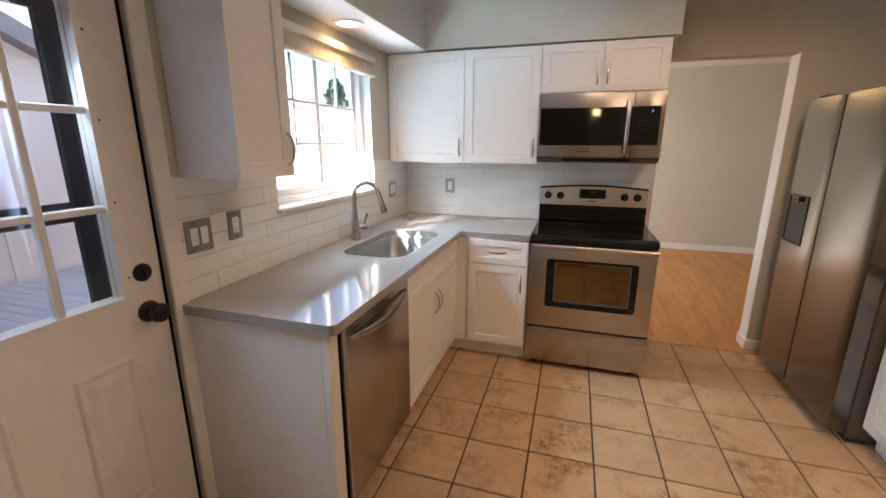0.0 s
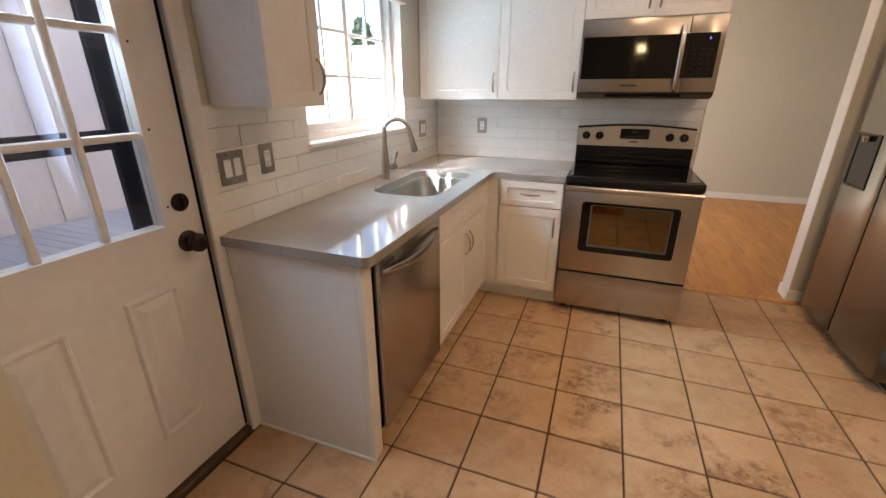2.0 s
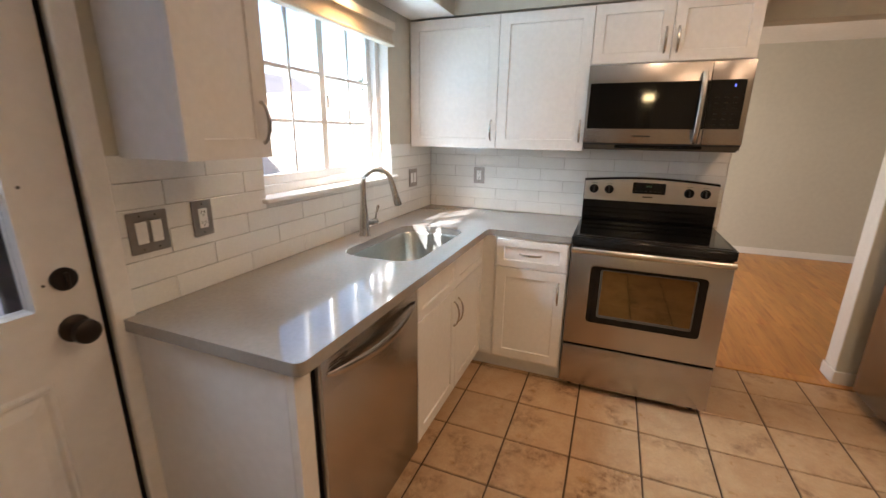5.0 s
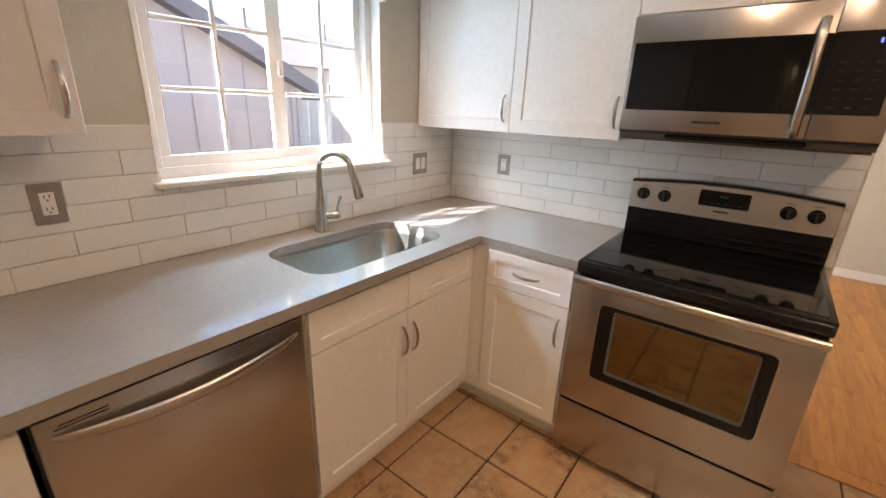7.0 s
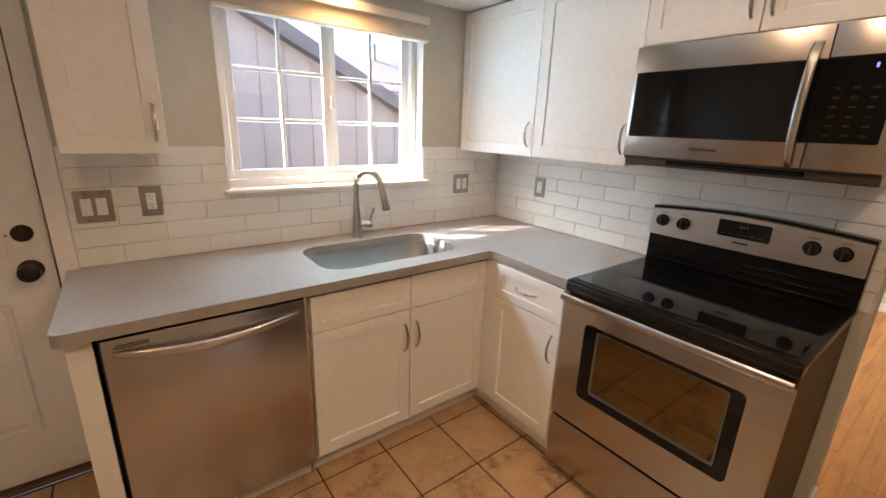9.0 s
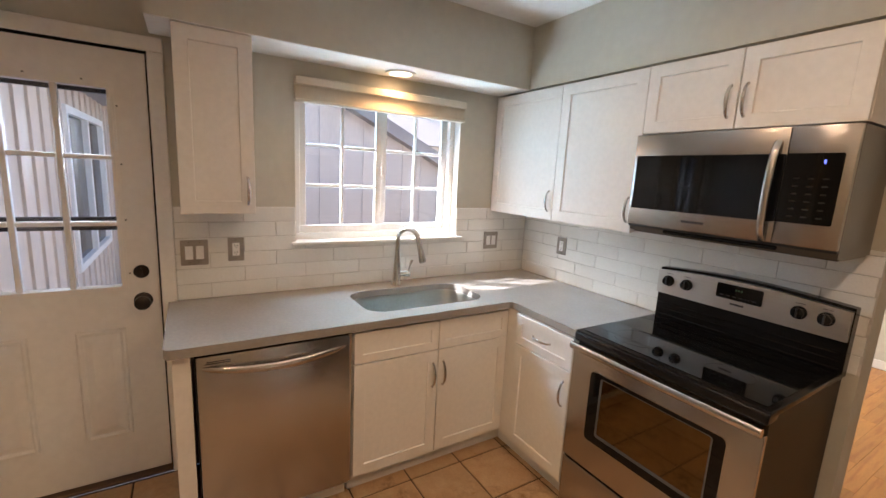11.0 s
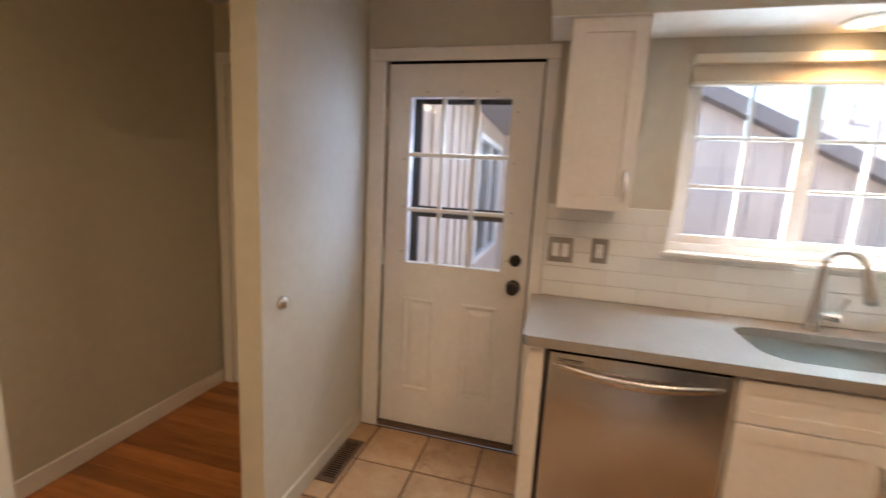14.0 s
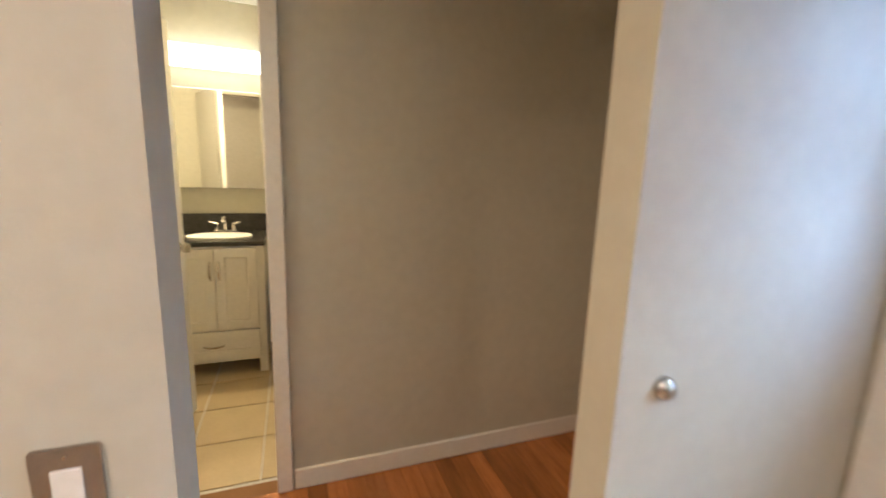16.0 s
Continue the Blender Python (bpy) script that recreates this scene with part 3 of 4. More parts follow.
# wall cabinets
m = face_on((-0.959, 1.321, 0), *EAST)
c = thing("wall_cabinet", (-1.09, 1.467, 1.367), "white shaker wall cabinet between door and window", "cabinet", "wall cabinets")
part("body", box(0.004, 0.288, 1.370, 2.125, -0.258, 0, m), CABSIDE, c, smooth=False)
front("door", c, m, 0, 1.368, 0.292, 0.758, (0.262, 1.408, 0.125, True))
m = face_on((XW + 0.004, 3.189, 0), *NORTH)
c = thing("wall_cabinet", (-0.66, 3.35, 1.355), "white shaker double wall cabinet in the kitchen corner", "cabinet", "wall cabinets")
part("body", box(0, 1.106, 1.362, 2.118, -0.318, 0, m), CAB, c, smooth=False)
front("door", c, m, 0.002, 1.358, 0.5815, 0.758, (0.553, 1.405, 0.125, True), rail=0.06)
front("door", c, m, 0.586, 1.358, 0.520, 0.758, (1.080, 1.405, 0.125, True), rail=0.06)
m = face_on((-0.112, 3.189, 0), *NORTH)
c = thing("wall_cabinet", (0.27, 3.35, 1.82), "short white shaker wall cabinet above the microwave", "cabinet", "wall cabinets")
part("body", box(0.002, 0.768, 1.822, 2.118, -0.318, 0, m), CAB, c, smooth=False)
front("door", c, m, 0.003, 1.820, 0.380, 0.297, (0.355, 1.862, 0.125, True), rail=0.052)
front("door", c, m, 0.387, 1.820, 0.380, 0.297, (0.413, 1.862, 0.125, True), rail=0.052)

# microwave
m = face_on((-0.112, 3.165, 1.367), *NORTH)
W, H = 0.768, 0.446
mw = thing("microwave", (0.27, 3.34, 1.367), "stainless steel over-the-range microwave with a black glass door", "microwave")
part("body", box(0, W, 0.012, H, -0.32, -0.001, m), GREYP, mw, smooth=False)
d = part("door", box(0.0, 0.586, 0.040, H - 0.001, 0, 0.026, m, 0.003, 2), STEEL, mw, "brushed stainless steel door")
part("window", ngon_slab(bmesh.new(), round_rect(0.014, 0.5855, 0.116, 0.353, 0.005, 2), 0.0262, 0.0285, m), BLACKG, d, "black glass window")
hp = [(0.556, 0.045 + 0.352 * k / 12, 0.026 + 0.038 * math.sin(math.pi * k / 12) ** 0.45) for k in range(13)]
part("handle", tube(bmesh.new(), hp, 0.0135, 12, flat=0.55, side=(0, 0, 1), m=m), STEELH, d, "curved stainless bar handle")
cp = part("control_panel", box(0.588, W, 0.040, H - 0.001, 0, 0.026, m, 0.003, 2), STEEL, mw)
part("glass", ngon_slab(bmesh.new(), round_rect(0.5885, W - 0.026, 0.118, 0.355, 0.005, 2), 0.0262, 0.0285, m), BLACKG, cp, "black glass control panel")
part("clock", box(0.692, 0.698, 0.320, 0.333, 0.0286, 0.0290, m), BLUE, cp, smooth=False)
for r in range(6):
    for k in range(3):
        part("key", box(0.618 + 0.040 * k, 0.634 + 0.040 * k, 0.138 + 0.026 * r, 0.143 + 0.026 * r, 0.0286, 0.0289, m), KEYM, cp, smooth=False)
part("brand_bar", box(0.255, 0.345, 0.074, 0.082, 0.0262, 0.0268, m), DARKP, d, smooth=False)
part("lower_lip", box(0.0, W, 0.030, 0.0395, -0.02, 0.018, m, 0.003), DARKP, mw, smooth=False)
part("bottom_plate", box(0.004, W - 0.004, 0.002, 0.0115, -0.30, -0.03, m, 0.002), GREYP, mw, smooth=False)
part("bottom_grille", box(0.17, W - 0.17, 0.014, 0.0295, -0.06, 0.010, m, 0.004), BLACKP, mw, smooth=False)
part("light_lens", box(0.25, 0.36, -0.004, -0.0005, -0.16, -0.08, m), WHITEP, mw, smooth=False)

# range
m = face_on((-0.094, 2.868, 0), *NORTH)
W = 0.758
rg = thing("range", (0.285, 3.17, 0), "stainless steel freestanding electric range with a black glass cooktop", "range")
part("body", box(0.003, W - 0.003, 0.035, 0.895, -0.605, -0.002, m), SIDEM, rg, smooth=False)
part("drawer", box(0.0, W, 0.045, 0.290, 0, 0.022, m, 0.004, 2), STEEL, rg, "brushed stainless storage drawer")
# Black strip set in the gap between drawer and oven door
part("drawer_lip", box(0.0, W, 0.2905, 0.302, 0, 0.010, m), BLACKP, rg, smooth=False)
d = part("oven_door", box(0.0, W, 0.303, 0.838, 0, 0.026, m, 0.005, 2), STEEL, rg, "brushed stainless oven door")
part("window_frame", ring_slab(bmesh.new(), round_rect(0.110, 0.662, 0.446, 0.772, 0.022, 5), round_rect(0.162, 0.622, 0.482, 0.757, 0.012, 5), 0.0262, 0.0288, m), BLACKG, d, "black glass window border")
part("window", ngon_slab(bmesh.new(), round_rect(0.157, 0.627, 0.477, 0.762, 0.012, 5), 0.0262, 0.0272, m), OVENG, d, "dark tinted oven glass")
part("inner_bevel", ring_slab(bmesh.new(), round_rect(0.1615, 0.6225, 0.4815, 0.7575, 0.012, 5), round_rect(0.172, 0.616, 0.496, 0.753, 0.008, 5), 0.0274, 0.0280, m), GREYS, d)
rim = ring_slab(bmesh.new(), round_rect(0.106, 0.666, 0.442, 0.776, 0.026, 5), round_rect(0.1105, 0.6615, 0.4465, 0.7715, 0.022, 5), 0.0262, 0.0276, m)
part("window_trim", rim, STEELH, d)
hbm = tube(bmesh.new(), [(0.002 + (W - 0.004) * k / 10, 0.856, 0.046 + 0.006 * math.sin(math.pi * k / 10)) for k in range(11)], 0.0165, 12, flat=0.8, side=(0, 0, 1), m=m)
bx(hbm, 0.01, 0.05, 0.836, 0.862, 0.02, 0.045, m)
bx(hbm, W - 0.05, W - 0.01, 0.836, 0.862, 0.02, 0.045, m)
part("handle", hbm, STEELH, d, "full-width stainless bar handle")
part("front_lip", box(-0.002, W + 0.002, 0.874, 0.915, -0.05, 0.030, m, 0.008, 3), BLACKP, rg)
ck = part("cooktop", box(-0.003, W + 0.003, 0.897, 0.922, -0.575, 0.022, m, 0.005, 2), BLACKP, rg, "black enamel cooktop rim")
part("glass", box(0.018, W - 0.018, 0.9222, 0.9246, -0.545, -0.008, m), BLACKG, ck, "black ceramic glass")
for u, v, r in ((0.20, -0.15, 0.105), (0.56, -0.15, 0.085), (0.20, -0.40, 0.078), (0.56, -0.40, 0.105)):
    cm = m @ Matrix(((1, 0, 0, u), (0, 0, 1, 0.9248), (0, -1, 0, v), (0, 0, 0, 1)))
    circ = [(math.cos(2 * math.pi * k / 40), math.sin(2 * math.pi * k / 40)) for k in range(40)]
    part("burner_ring", ring_slab(bmesh.new(), [(r * a, r * b) for a, b in circ], [((r - 0.003) * a, (r - 0.003) * b) for a, b in circ], 0, 0.0003, cm), BLACKG, ck)
# back console with an arched top
N = 16
arch = [(W * k / N, 1.176 + 0.022 * math.sin(math.pi * k / N)) for k in range(N + 1)]
part("backguard", ngon_slab(bmesh.new(), [(0, 0.90)] + [(W, 0.90)] + arch[::-1], -0.632, -0.585, m), BLACKP, rg, "black enamel backguard")
shelf = bmesh.new()
for v, dep in ((0.935, -0.560), (0.965, -0.566), (0.992, -0.572)):
    bx(shelf, 0.01, W - 0.01, v, v + 0.006, -0.59, dep, m, 0.002)
part("step", shelf, BLACKP, rg)
cs = part("console", ngon_slab(bmesh.new(), [(0.004, 1.047)] + [(W - 0.004, 1.047)] + [(min(max(u, 0.004), W - 0.004), v - 0.012) for u, v in arch[::-1]], -0.584, -0.562, m), CONSOLE, rg, "brushed stainless control console")
part("display", ngon_slab(bmesh.new(), round_rect(0.288, 0.472, 1.100, 1.168, 0.006, 3), -0.5618, -0.559, m), BLACKG, cs, "black glass display")
for k in range(3):
    part("digit", box(0.366 + 0.011 * k, 0.372 + 0.011 * k, 1.142, 1.151, -0.5588, -0.5584, m), GREEN, cs, smooth=False)
for k in range(6):
    part("key", box(0.304 + 0.026 * k, 0.320 + 0.026 * k, 1.112, 1.117, -0.5588, -0.5584, m), DARKP, cs, smooth=False)
part("brand_bar", box(0.350, 0.405, 1.076, 1.084, -0.5618, -0.5612, m), DARKP, cs, smooth=False)
for u in (0.062, 0.152, 0.600, 0.686):
    kn = part("knob", lathe(bmesh.new(), [(0.027, 0), (0.027, 0.006), (0.023, 0.009), (0.021, 0.026), (0.018, 0.028)], 24, m @ pose(u, 1.117, -0.5615)), BLACKP, cs, "round black knob")
    part("pointer", box(u - 0.003, u + 0.003, 1.099, 1.135, -0.534, -0.528, m, 0.001), DARKP, kn, smooth=False)
    part("mark", box(u - 0.016, u + 0.016, 1.153, 1.155, -0.5618, -0.5612, m), DARKP, cs, smooth=False)
for u in (0.06, W - 0.06):
    for n in (-0.55, -0.06):
        part("foot", lathe(bmesh.new(), [(0.02, 0), (0.02, 0.01), (0.008, 0.012), (0.008, 0.036)], 10, m @ Matrix(((1, 0, 0, u), (0, 0, 1, 0.0005), (0, -1, 0, n), (0, 0, 0, 1)))), DARKP, rg)

# refrigerator
m = face_on((1.56, 3.40, 0), *WESTF)
W = 0.88
fr = thing("refrigerator", (1.90, 2.96, 0), "stainless steel side-by-side refrigerator with a dark water dispenser", "refrigerator")
part("body", box(0.003, W - 0.003, 0.03, 1.745, -0.69, -0.008, m, 0.004), GREYP, fr)
part("toe_grille", box(0.01, W - 0.01, 0.004, 0.055, -0.1, -0.02, m), DARKP, fr, smooth=False)


def fridge_door(u0, u1):
    pts = [(u0 + (u1 - u0) * k / 12, 0.072 + 0.007 * math.sin(math.pi * k / 12) ** 0.4) for k in range(13)]
    bm = bmesh.new()
    lm = m @ Matrix(((1, 0, 0, 0), (0, 0, 1, 0), (0, 1, 0, 0), (0, 0, 0, 1)))
    ngon_slab(bm, [(u0, 0.0)] + pts + [(u1, 0.0)], 0.062, 1.752, lm)
    return part("door", bm, FRIDGE, fr, "brushed stainless steel door")


d1, d2 = fridge_door(0.0, 0.392), fridge_door(0.404, W)
part("seam", box(0.392, 0.404, 0.065, 1.74, -0.006, 0.02, m), BLACKP, fr, smooth=False)
dp = part("dispenser", ring_slab(bmesh.new(), round_rect(0.036, 0.266, 0.890, 1.192, 0.008, 4), round_rect(0.046, 0.256, 0.902, 1.182, 0.006, 4), 0.0705, 0.0835, m), BLACKP, d1, "dark plastic dispenser")
part("recess", box(0.044, 0.258, 0.900, 1.184, 0.0705, 0.0795, m), BLACKG, dp, smooth=False)
part("spout", lathe(bmesh.new(), [(0.018, 0), (0.02, 0.02), (0.03, 0.03)], 16, m @ Matrix(((1, 0, 0, 0.151), (0, 0, 1, 1.150), (0, -1, 0, 0.09), (0, 0, 0, 1)))), NICKEL, dp)
for u in (0.08, W - 0.08):
    part("hinge_cap", box(u - 0.05, u + 0.05, 1.7525, 1.775, -0.08, 0.04, m, 0.006), DARKP, fr)

# white base cabinet beyond the refrigerator
m = face_on((1.637, 2.505, 0), *WESTF)
c = thing("base_cabinet", (1.93, 2.1, 0), "white shaker base cabinet beside the refrigerator", "cabinet", "base cabinets")
part("body", box(0, 0.80, 0.10, 0.875, -0.60, 0, m), CAB, c, smooth=False)
part("toe_kick", box(0, 0.80, 0.002, 0.0995, -0.6, -0.055, m), CABSIDE, c, smooth=False)
front("door", c, m, 0.003, 0.118, 0.394, 0.578, (0.37, 0.45, 0.125, True))
front("door", c, m, 0.402, 0.118, 0.394, 0.578, (0.43, 0.45, 0.125, True))
front("drawer_front", c, m, 0.003, 0.705, 0.793, 0.155, (0.335, 0.785, 0.125, False), rail=0.042)
solo("side_worktop", box(-0.005, 0.82, 0.8755, 0.913, -0.635, 0.03, m, 0.003), QUARTZ, "grey-beige quartz worktop beside the refrigerator", "worktop")

# ---- window over the sink ----
w1 = thing("window_1", (-1.32, 2.365, WZ0), "white vinyl sliding window with grids, sunlit", "window", kind="structure")
GX = -1.322


def sash(bm, y0, y1, z0, z1, x0, x1, wdt):
    for q in ((y0, y1, z0, z0 + wdt), (y0, y1, z1 - wdt, z1), (y0, y0 + wdt, z0 + wdt, z1 - wdt), (y1 - wdt, y1, z0 + wdt, z1 - wdt)):
        bx(bm, x0, x1, *q, bevel=0.002)
    return bm


part("window_frame", sash(bmesh.new(), WY0, WY1, WZ0, WZ1, -1.367, -1.285, 0.040), VINYL, w1, smooth=False)
zl, zh = WZ0 + 0.040, WZ1 - 0.040
for y0, y1, xa, xb in ((WY0 + 0.034, 2.372, -1.318, -1.294), (2.373, WY1 - 0.04, -1.345, -1.321)):
    s = part("sash", sash(bmesh.new(), y0, y1, zl, zh, xa, xb, 0.040), VINYL, w1, smooth=False)
    xm = (xa + xb) / 2
    pane = part("pane", box(xm - 0.002, xm + 0.002, y0 + 0.036, y1 - 0.036, zl + 0.036, zh - 0.036), GLASS, s, smooth=False)
    pane.visible_shadow = False
    ym = (y0 + y1) / 2
    g = box(xm + 0.0025, xm + 0.0185, ym - 0.009, ym + 0.009, zl + 0.04, zh - 0.04, bevel=0.0055, seg=2)
    part("muntin", g, VINYL, s)
    for z in (1.492, 1.713):
        for ya, yb in ((y0 + 0.04, ym - 0.008), (ym + 0.008, y1 - 0.04)):
            part("muntin", box(xm + 0.0025, xm + 0.0185, ya, yb, z - 0.009, z + 0.009, bevel=0.0055, seg=2), VINYL, s)
part("latch", box(-1.292, -1.280, 2.365, 2.385, 1.56, 1.62, bevel=0.003), WHITEP, w1)
part("window_sill", box(-1.285, -1.183, WY0 - 0.024, WY1 + 0.040, 1.166, 1.186, bevel=0.004), TRIM, w1)
rv = bmesh.new()
for q in ((-1.284, XW + 0.002, WY0 - 0.001, WY0 + 0.004, 1.187, WZ1), (-1.284, XW + 0.002, WY1 - 0.004, WY1 + 0.001, 1.187, WZ1)):
    bx(rv, *q)
part("jamb_liner", rv, TRIM, w1, smooth=False)

sh = thing("window_shade", (-1.20, 2.365, 1.93), "beige cellular window shade pulled up under its headrail", "window shade")
part("headrail", box(XW + 0.001, -1.172, WY0 - 0.004, WY1 + 0.006, 2.006, 2.048, bevel=0.004), VALANCE, sh, "cream headrail")
fold = bmesh.new()
N = 10
outline = [(XW + 0.002, 2.0055)] + [(-1.184 - 0.012 * math.sin(math.pi * k / N) ** 0.7 * (1 - 0.5 * k / N), 2.0055 - 0.0675 * k / N) for k in range(N + 1)] + [(XW + 0.002, 1.938)]
ngon_slab(fold, outline, WY0 - 0.002, WY1 + 0.004, Matrix(((1, 0, 0, 0), (0, 0, 1, 0), (0, 1, 0, 0), (0, 0, 0, 1))))
part("folded_fabric", fold, SHADEM, sh)
part("bottom_rail", box(XW + 0.001, -1.176, WY0 - 0.003, WY1 + 0.005, 1.9225, 1.9375, bevel=0.004), VALANCE, sh, "cream bottom rail")

dl = thing("downlight", (-1.09, 2.385, 2.12), "recessed round downlight with a white trim, switched on", "ceiling light")
circ = [(math.cos(2 * math.pi * k / 40), math.sin(2 * math.pi * k / 40)) for k in range(40)]
part("trim_ring", ring_slab(bmesh.new(), [(0.085 * a, 0.085 * b) for a, b in circ], [(0.060 * a, 0.060 * b) for a, b in circ], -0.008, 0, pose(-1.09, 2.385, 2.1283)), WHITEP, dl)
part("lens", ngon_slab(bmesh.new(), [(0.060 * a, 0.060 * b) for a, b in circ], -0.0045, -0.002, pose(-1.09, 2.385, 2.1283)), BULB, dl)

# Fixtures for the added, unseen cans
for x, y, power in CANS:
    cl = thing("downlight", (x, y, ZC), "added recessed ceiling downlight with a white trim, out of view, switched on", "ceiling light", "ceiling downlights")
    part("trim_ring", ring_slab(bmesh.new(), [(0.085 * a, 0.085 * b) for a, b in circ], [(0.060 * a, 0.060 * b) for a, b in circ], -0.008, 0, pose(x, y, ZC - 0.0003)), WHITEP, cl)
    part("lens", ngon_slab(bmesh.new(), [(0.060 * a, 0.060 * b) for a, b in circ], -0.0045, -0.002, pose(x, y, ZC - 0.0003)), BULB, cl)

# ---- back door ----
bd = thing("door_1", (-1.26, 0.815, 0), "white half-lite exterior door with a nine-pane window, closed", "door", kind="structure")
y0, y1 = 0.417, 1.213
LY0, LY1, LZ0, LZ1 = 0.548, 1.070, 1.002, 1.878
slab = bmesh.new()
for q in ((y0, LY0, 0.03, 2.043), (LY1, y1, 0.03, 2.043), (LY0, LY1, 0.03, LZ0), (LY0, LY1, LZ1, 2.043)):
    bx(slab, -1.285, -1.241, *q)
part("slab", slab, DOORP, bd, smooth=False)
m = face_on((-1.241, 0, 0), *EAST)
lf = ring_slab(bmesh.new(), round_rect(0.524, 1.094, 0.976, 1.902, 0.004, 1), round_rect(LY0, LY1, LZ0, LZ1, 0.003, 1), 0, 0.007, m)
ring_slab(lf, round_rect(0.533, 1.085, 0.986, 1.893, 0.004, 1), round_rect(LY0, LY1, LZ0, LZ1, 0.003, 1), 0.007, 0.013, m)
lite = part("lite_frame", lf, DOORP, bd, smooth=False)
dg = part("pane", box(-1.266, -1.262, LY0, LY1, LZ0, LZ1), GLASS, lite, smooth=False)
dg.visible_shadow = False
for k in (1, 2):
    yy, zz = LY0 + (LY1 - LY0) * k / 3, LZ0 + (LZ1 - LZ0) * k / 3
    part("muntin", box(-1.2615, -1.236, yy - 0.011, yy + 0.011, LZ0, LZ1, bevel=0.004), DOORP, lite)
    for j in range(3):
        a = LY0 + (LY1 - LY0) * j / 3 + (0.011 if j else 0)
        b = LY0 + (LY1 - LY0) * (j + 1) / 3 - (0.011 if j < 2 else 0)
        part("muntin", box(-1.2612, -1.2365, a, b, zz - 0.011, zz + 0.011, bevel=0.004), DOORP, lite)
for yy, zz in [(0.540 + 0.18 * k + 0.09, z) for k in range(3) for z in (0.984, 1.905)] + [(y, 1.06 + 0.25 * k) for k in range(4) for y in (0.517, 1.102)]:
    part("screw", lathe(bmesh.new(), [(0.004, 0), (0.004, 0.0015)], 8, m @ pose(yy, zz, 0.0005)), DARKP, lite)
for ya, yb in ((0.543, 0.727), (0.884, 1.070)):
    p = bmesh.new()
    rings = []
    for inset, h in ((0, 0.0003), (0.007, 0.011), (0.015, 0.011), (0.024, 0.0012), (0.030, 0.0012), (0.056, 0.0095), (0.060, 0.0095)):
        rings.append([p.verts.new(m @ Vector((u, v, h))) for u, v in ((ya + inset, 0.25 + inset), (yb - inset, 0.25 + inset), (yb - inset, 0.80 - inset), (ya + inset, 0.80 - inset))])
    for q, w in zip(rings, rings[1:]):
        for k in range(4):
            p.faces.new((q[k], q[(k + 1) % 4], w[(k + 1) % 4], w[k]))
    p.faces.new(rings[-1])
    bmesh.ops.recalc_face_normals(p, faces=p.faces)
    part("raised_panel", p, DOORP, bd, smooth=False)
kb = part("door_knob", lathe(bmesh.new(), [(0.038, 0), (0.038, 0.006), (0.031, 0.010), (0.015, 0.014), (0.014, 0.030), (0.026, 0.036), (0.034, 0.048), (0.032, 0.062), (0.021, 0.070)], 24, m @ pose(1.146, 0.925, 0.0003)), BRONZE, bd, "oil-rubbed bronze knob")
bo = part("deadbolt", lathe(bmesh.new(), [(0.031, 0), (0.031, 0.008), (0.026, 0.013)], 24, m @ pose(1.146, 1.066, 0.0003)), BRONZE, bd, "oil-rubbed bronze deadbolt")
part("thumb_turn", box(1.142, 1.150, 1.046, 1.086, 0.0132, 0.026, m, 0.002), BRONZE, bo)
for z in (0.28, 1.02, 1.78):
    part("hinge", tube(bmesh.new(), [(-1.237, 0.412, z - 0.05), (-1.237, 0.412, z + 0.05)], 0.0065, 10), BRASS, bd)
gap = bmesh.new()
bx(gap, -1.30, -1.250, 0.4135, 0.4168, 0.03, 2.0595)
bx(gap, -1.30, -1.246, 1.2135, 1.2295, 0.03, 2.0595)
bx(gap, -1.30, -1.246, 0.417, 1.213, 2.0435, 2.0595)
part("weather_strip", gap, BLACKP, bd, smooth=False)
part("threshold", box(-1.37, -1.215, 0.402, 1.228, 0.001, 0.020, bevel=0.004), REGM, bd, "brown metal threshold")


def casing(name, u, n, origin, a0, a1, top, wdt, label, t=0.017, first=None):
    mm = face_on(origin, u, n)
    bm = bmesh.new()
    for q in ((a0 - (first or wdt), a0, 0.001, top), (a1, a1 + wdt, 0.001, top), (a0 - (first or wdt), a1 + wdt, top, top + wdt)):
        bx(bm, *q, 0, t, mm, bevel=0.004)
    return solo(name, bm, TRIM, label, "door casing", "structure")


casing("trim_1", *EAST, (XW + 0.0005, 0, 0), 0.412, 1.222, 2.052, 0.062, "white painted casing round the back door", first=0.096)
casing("trim_2", (0, 1, 0), (1, 0, 0), (-1.3595, 0, 0), -0.715, 0.065, 2.09, 0.070, "white painted casing at the end of the hall")
casing("trim_3", (-1, 0, 0), (0, 1, 0), (0, HY + 0.0005, 0), -1.07, -0.335, 2.05, 0.062, "white painted casing round the bathroom doorway")
jb = box(0.327, 0.335, HY - 0.10, HY, 0.001, 2.05)
bx(jb, 1.07, 1.078, HY - 0.10, HY, 0.001, 2.05)
solo("trim_4", jb, TRIM, "white painted jambs of the bathroom doorway", "door jamb", "structure", smooth=False)

hd = thing("door_2", (-1.35, -0.325, 0), "white flat hall door, closed", "door", kind="structure")
part("slab", box(-1.359, -1.354, -0.712, 0.062, 0.01, 2.086), DOORP, hd, smooth=False)
part("door_knob", lathe(bmesh.new(), [(0.03, 0), (0.03, 0.006), (0.012, 0.012), (0.012, 0.03), (0.026, 0.04), (0.02, 0.06)], 20, face_on((-1.3538, 0.0, 0.93), *EAST)), NICKEL, hd)

sd = thing("storm_door", (-1.40, 0.815, -0.02), "dark storm door outside the back door", "door")
bm = bmesh.new()
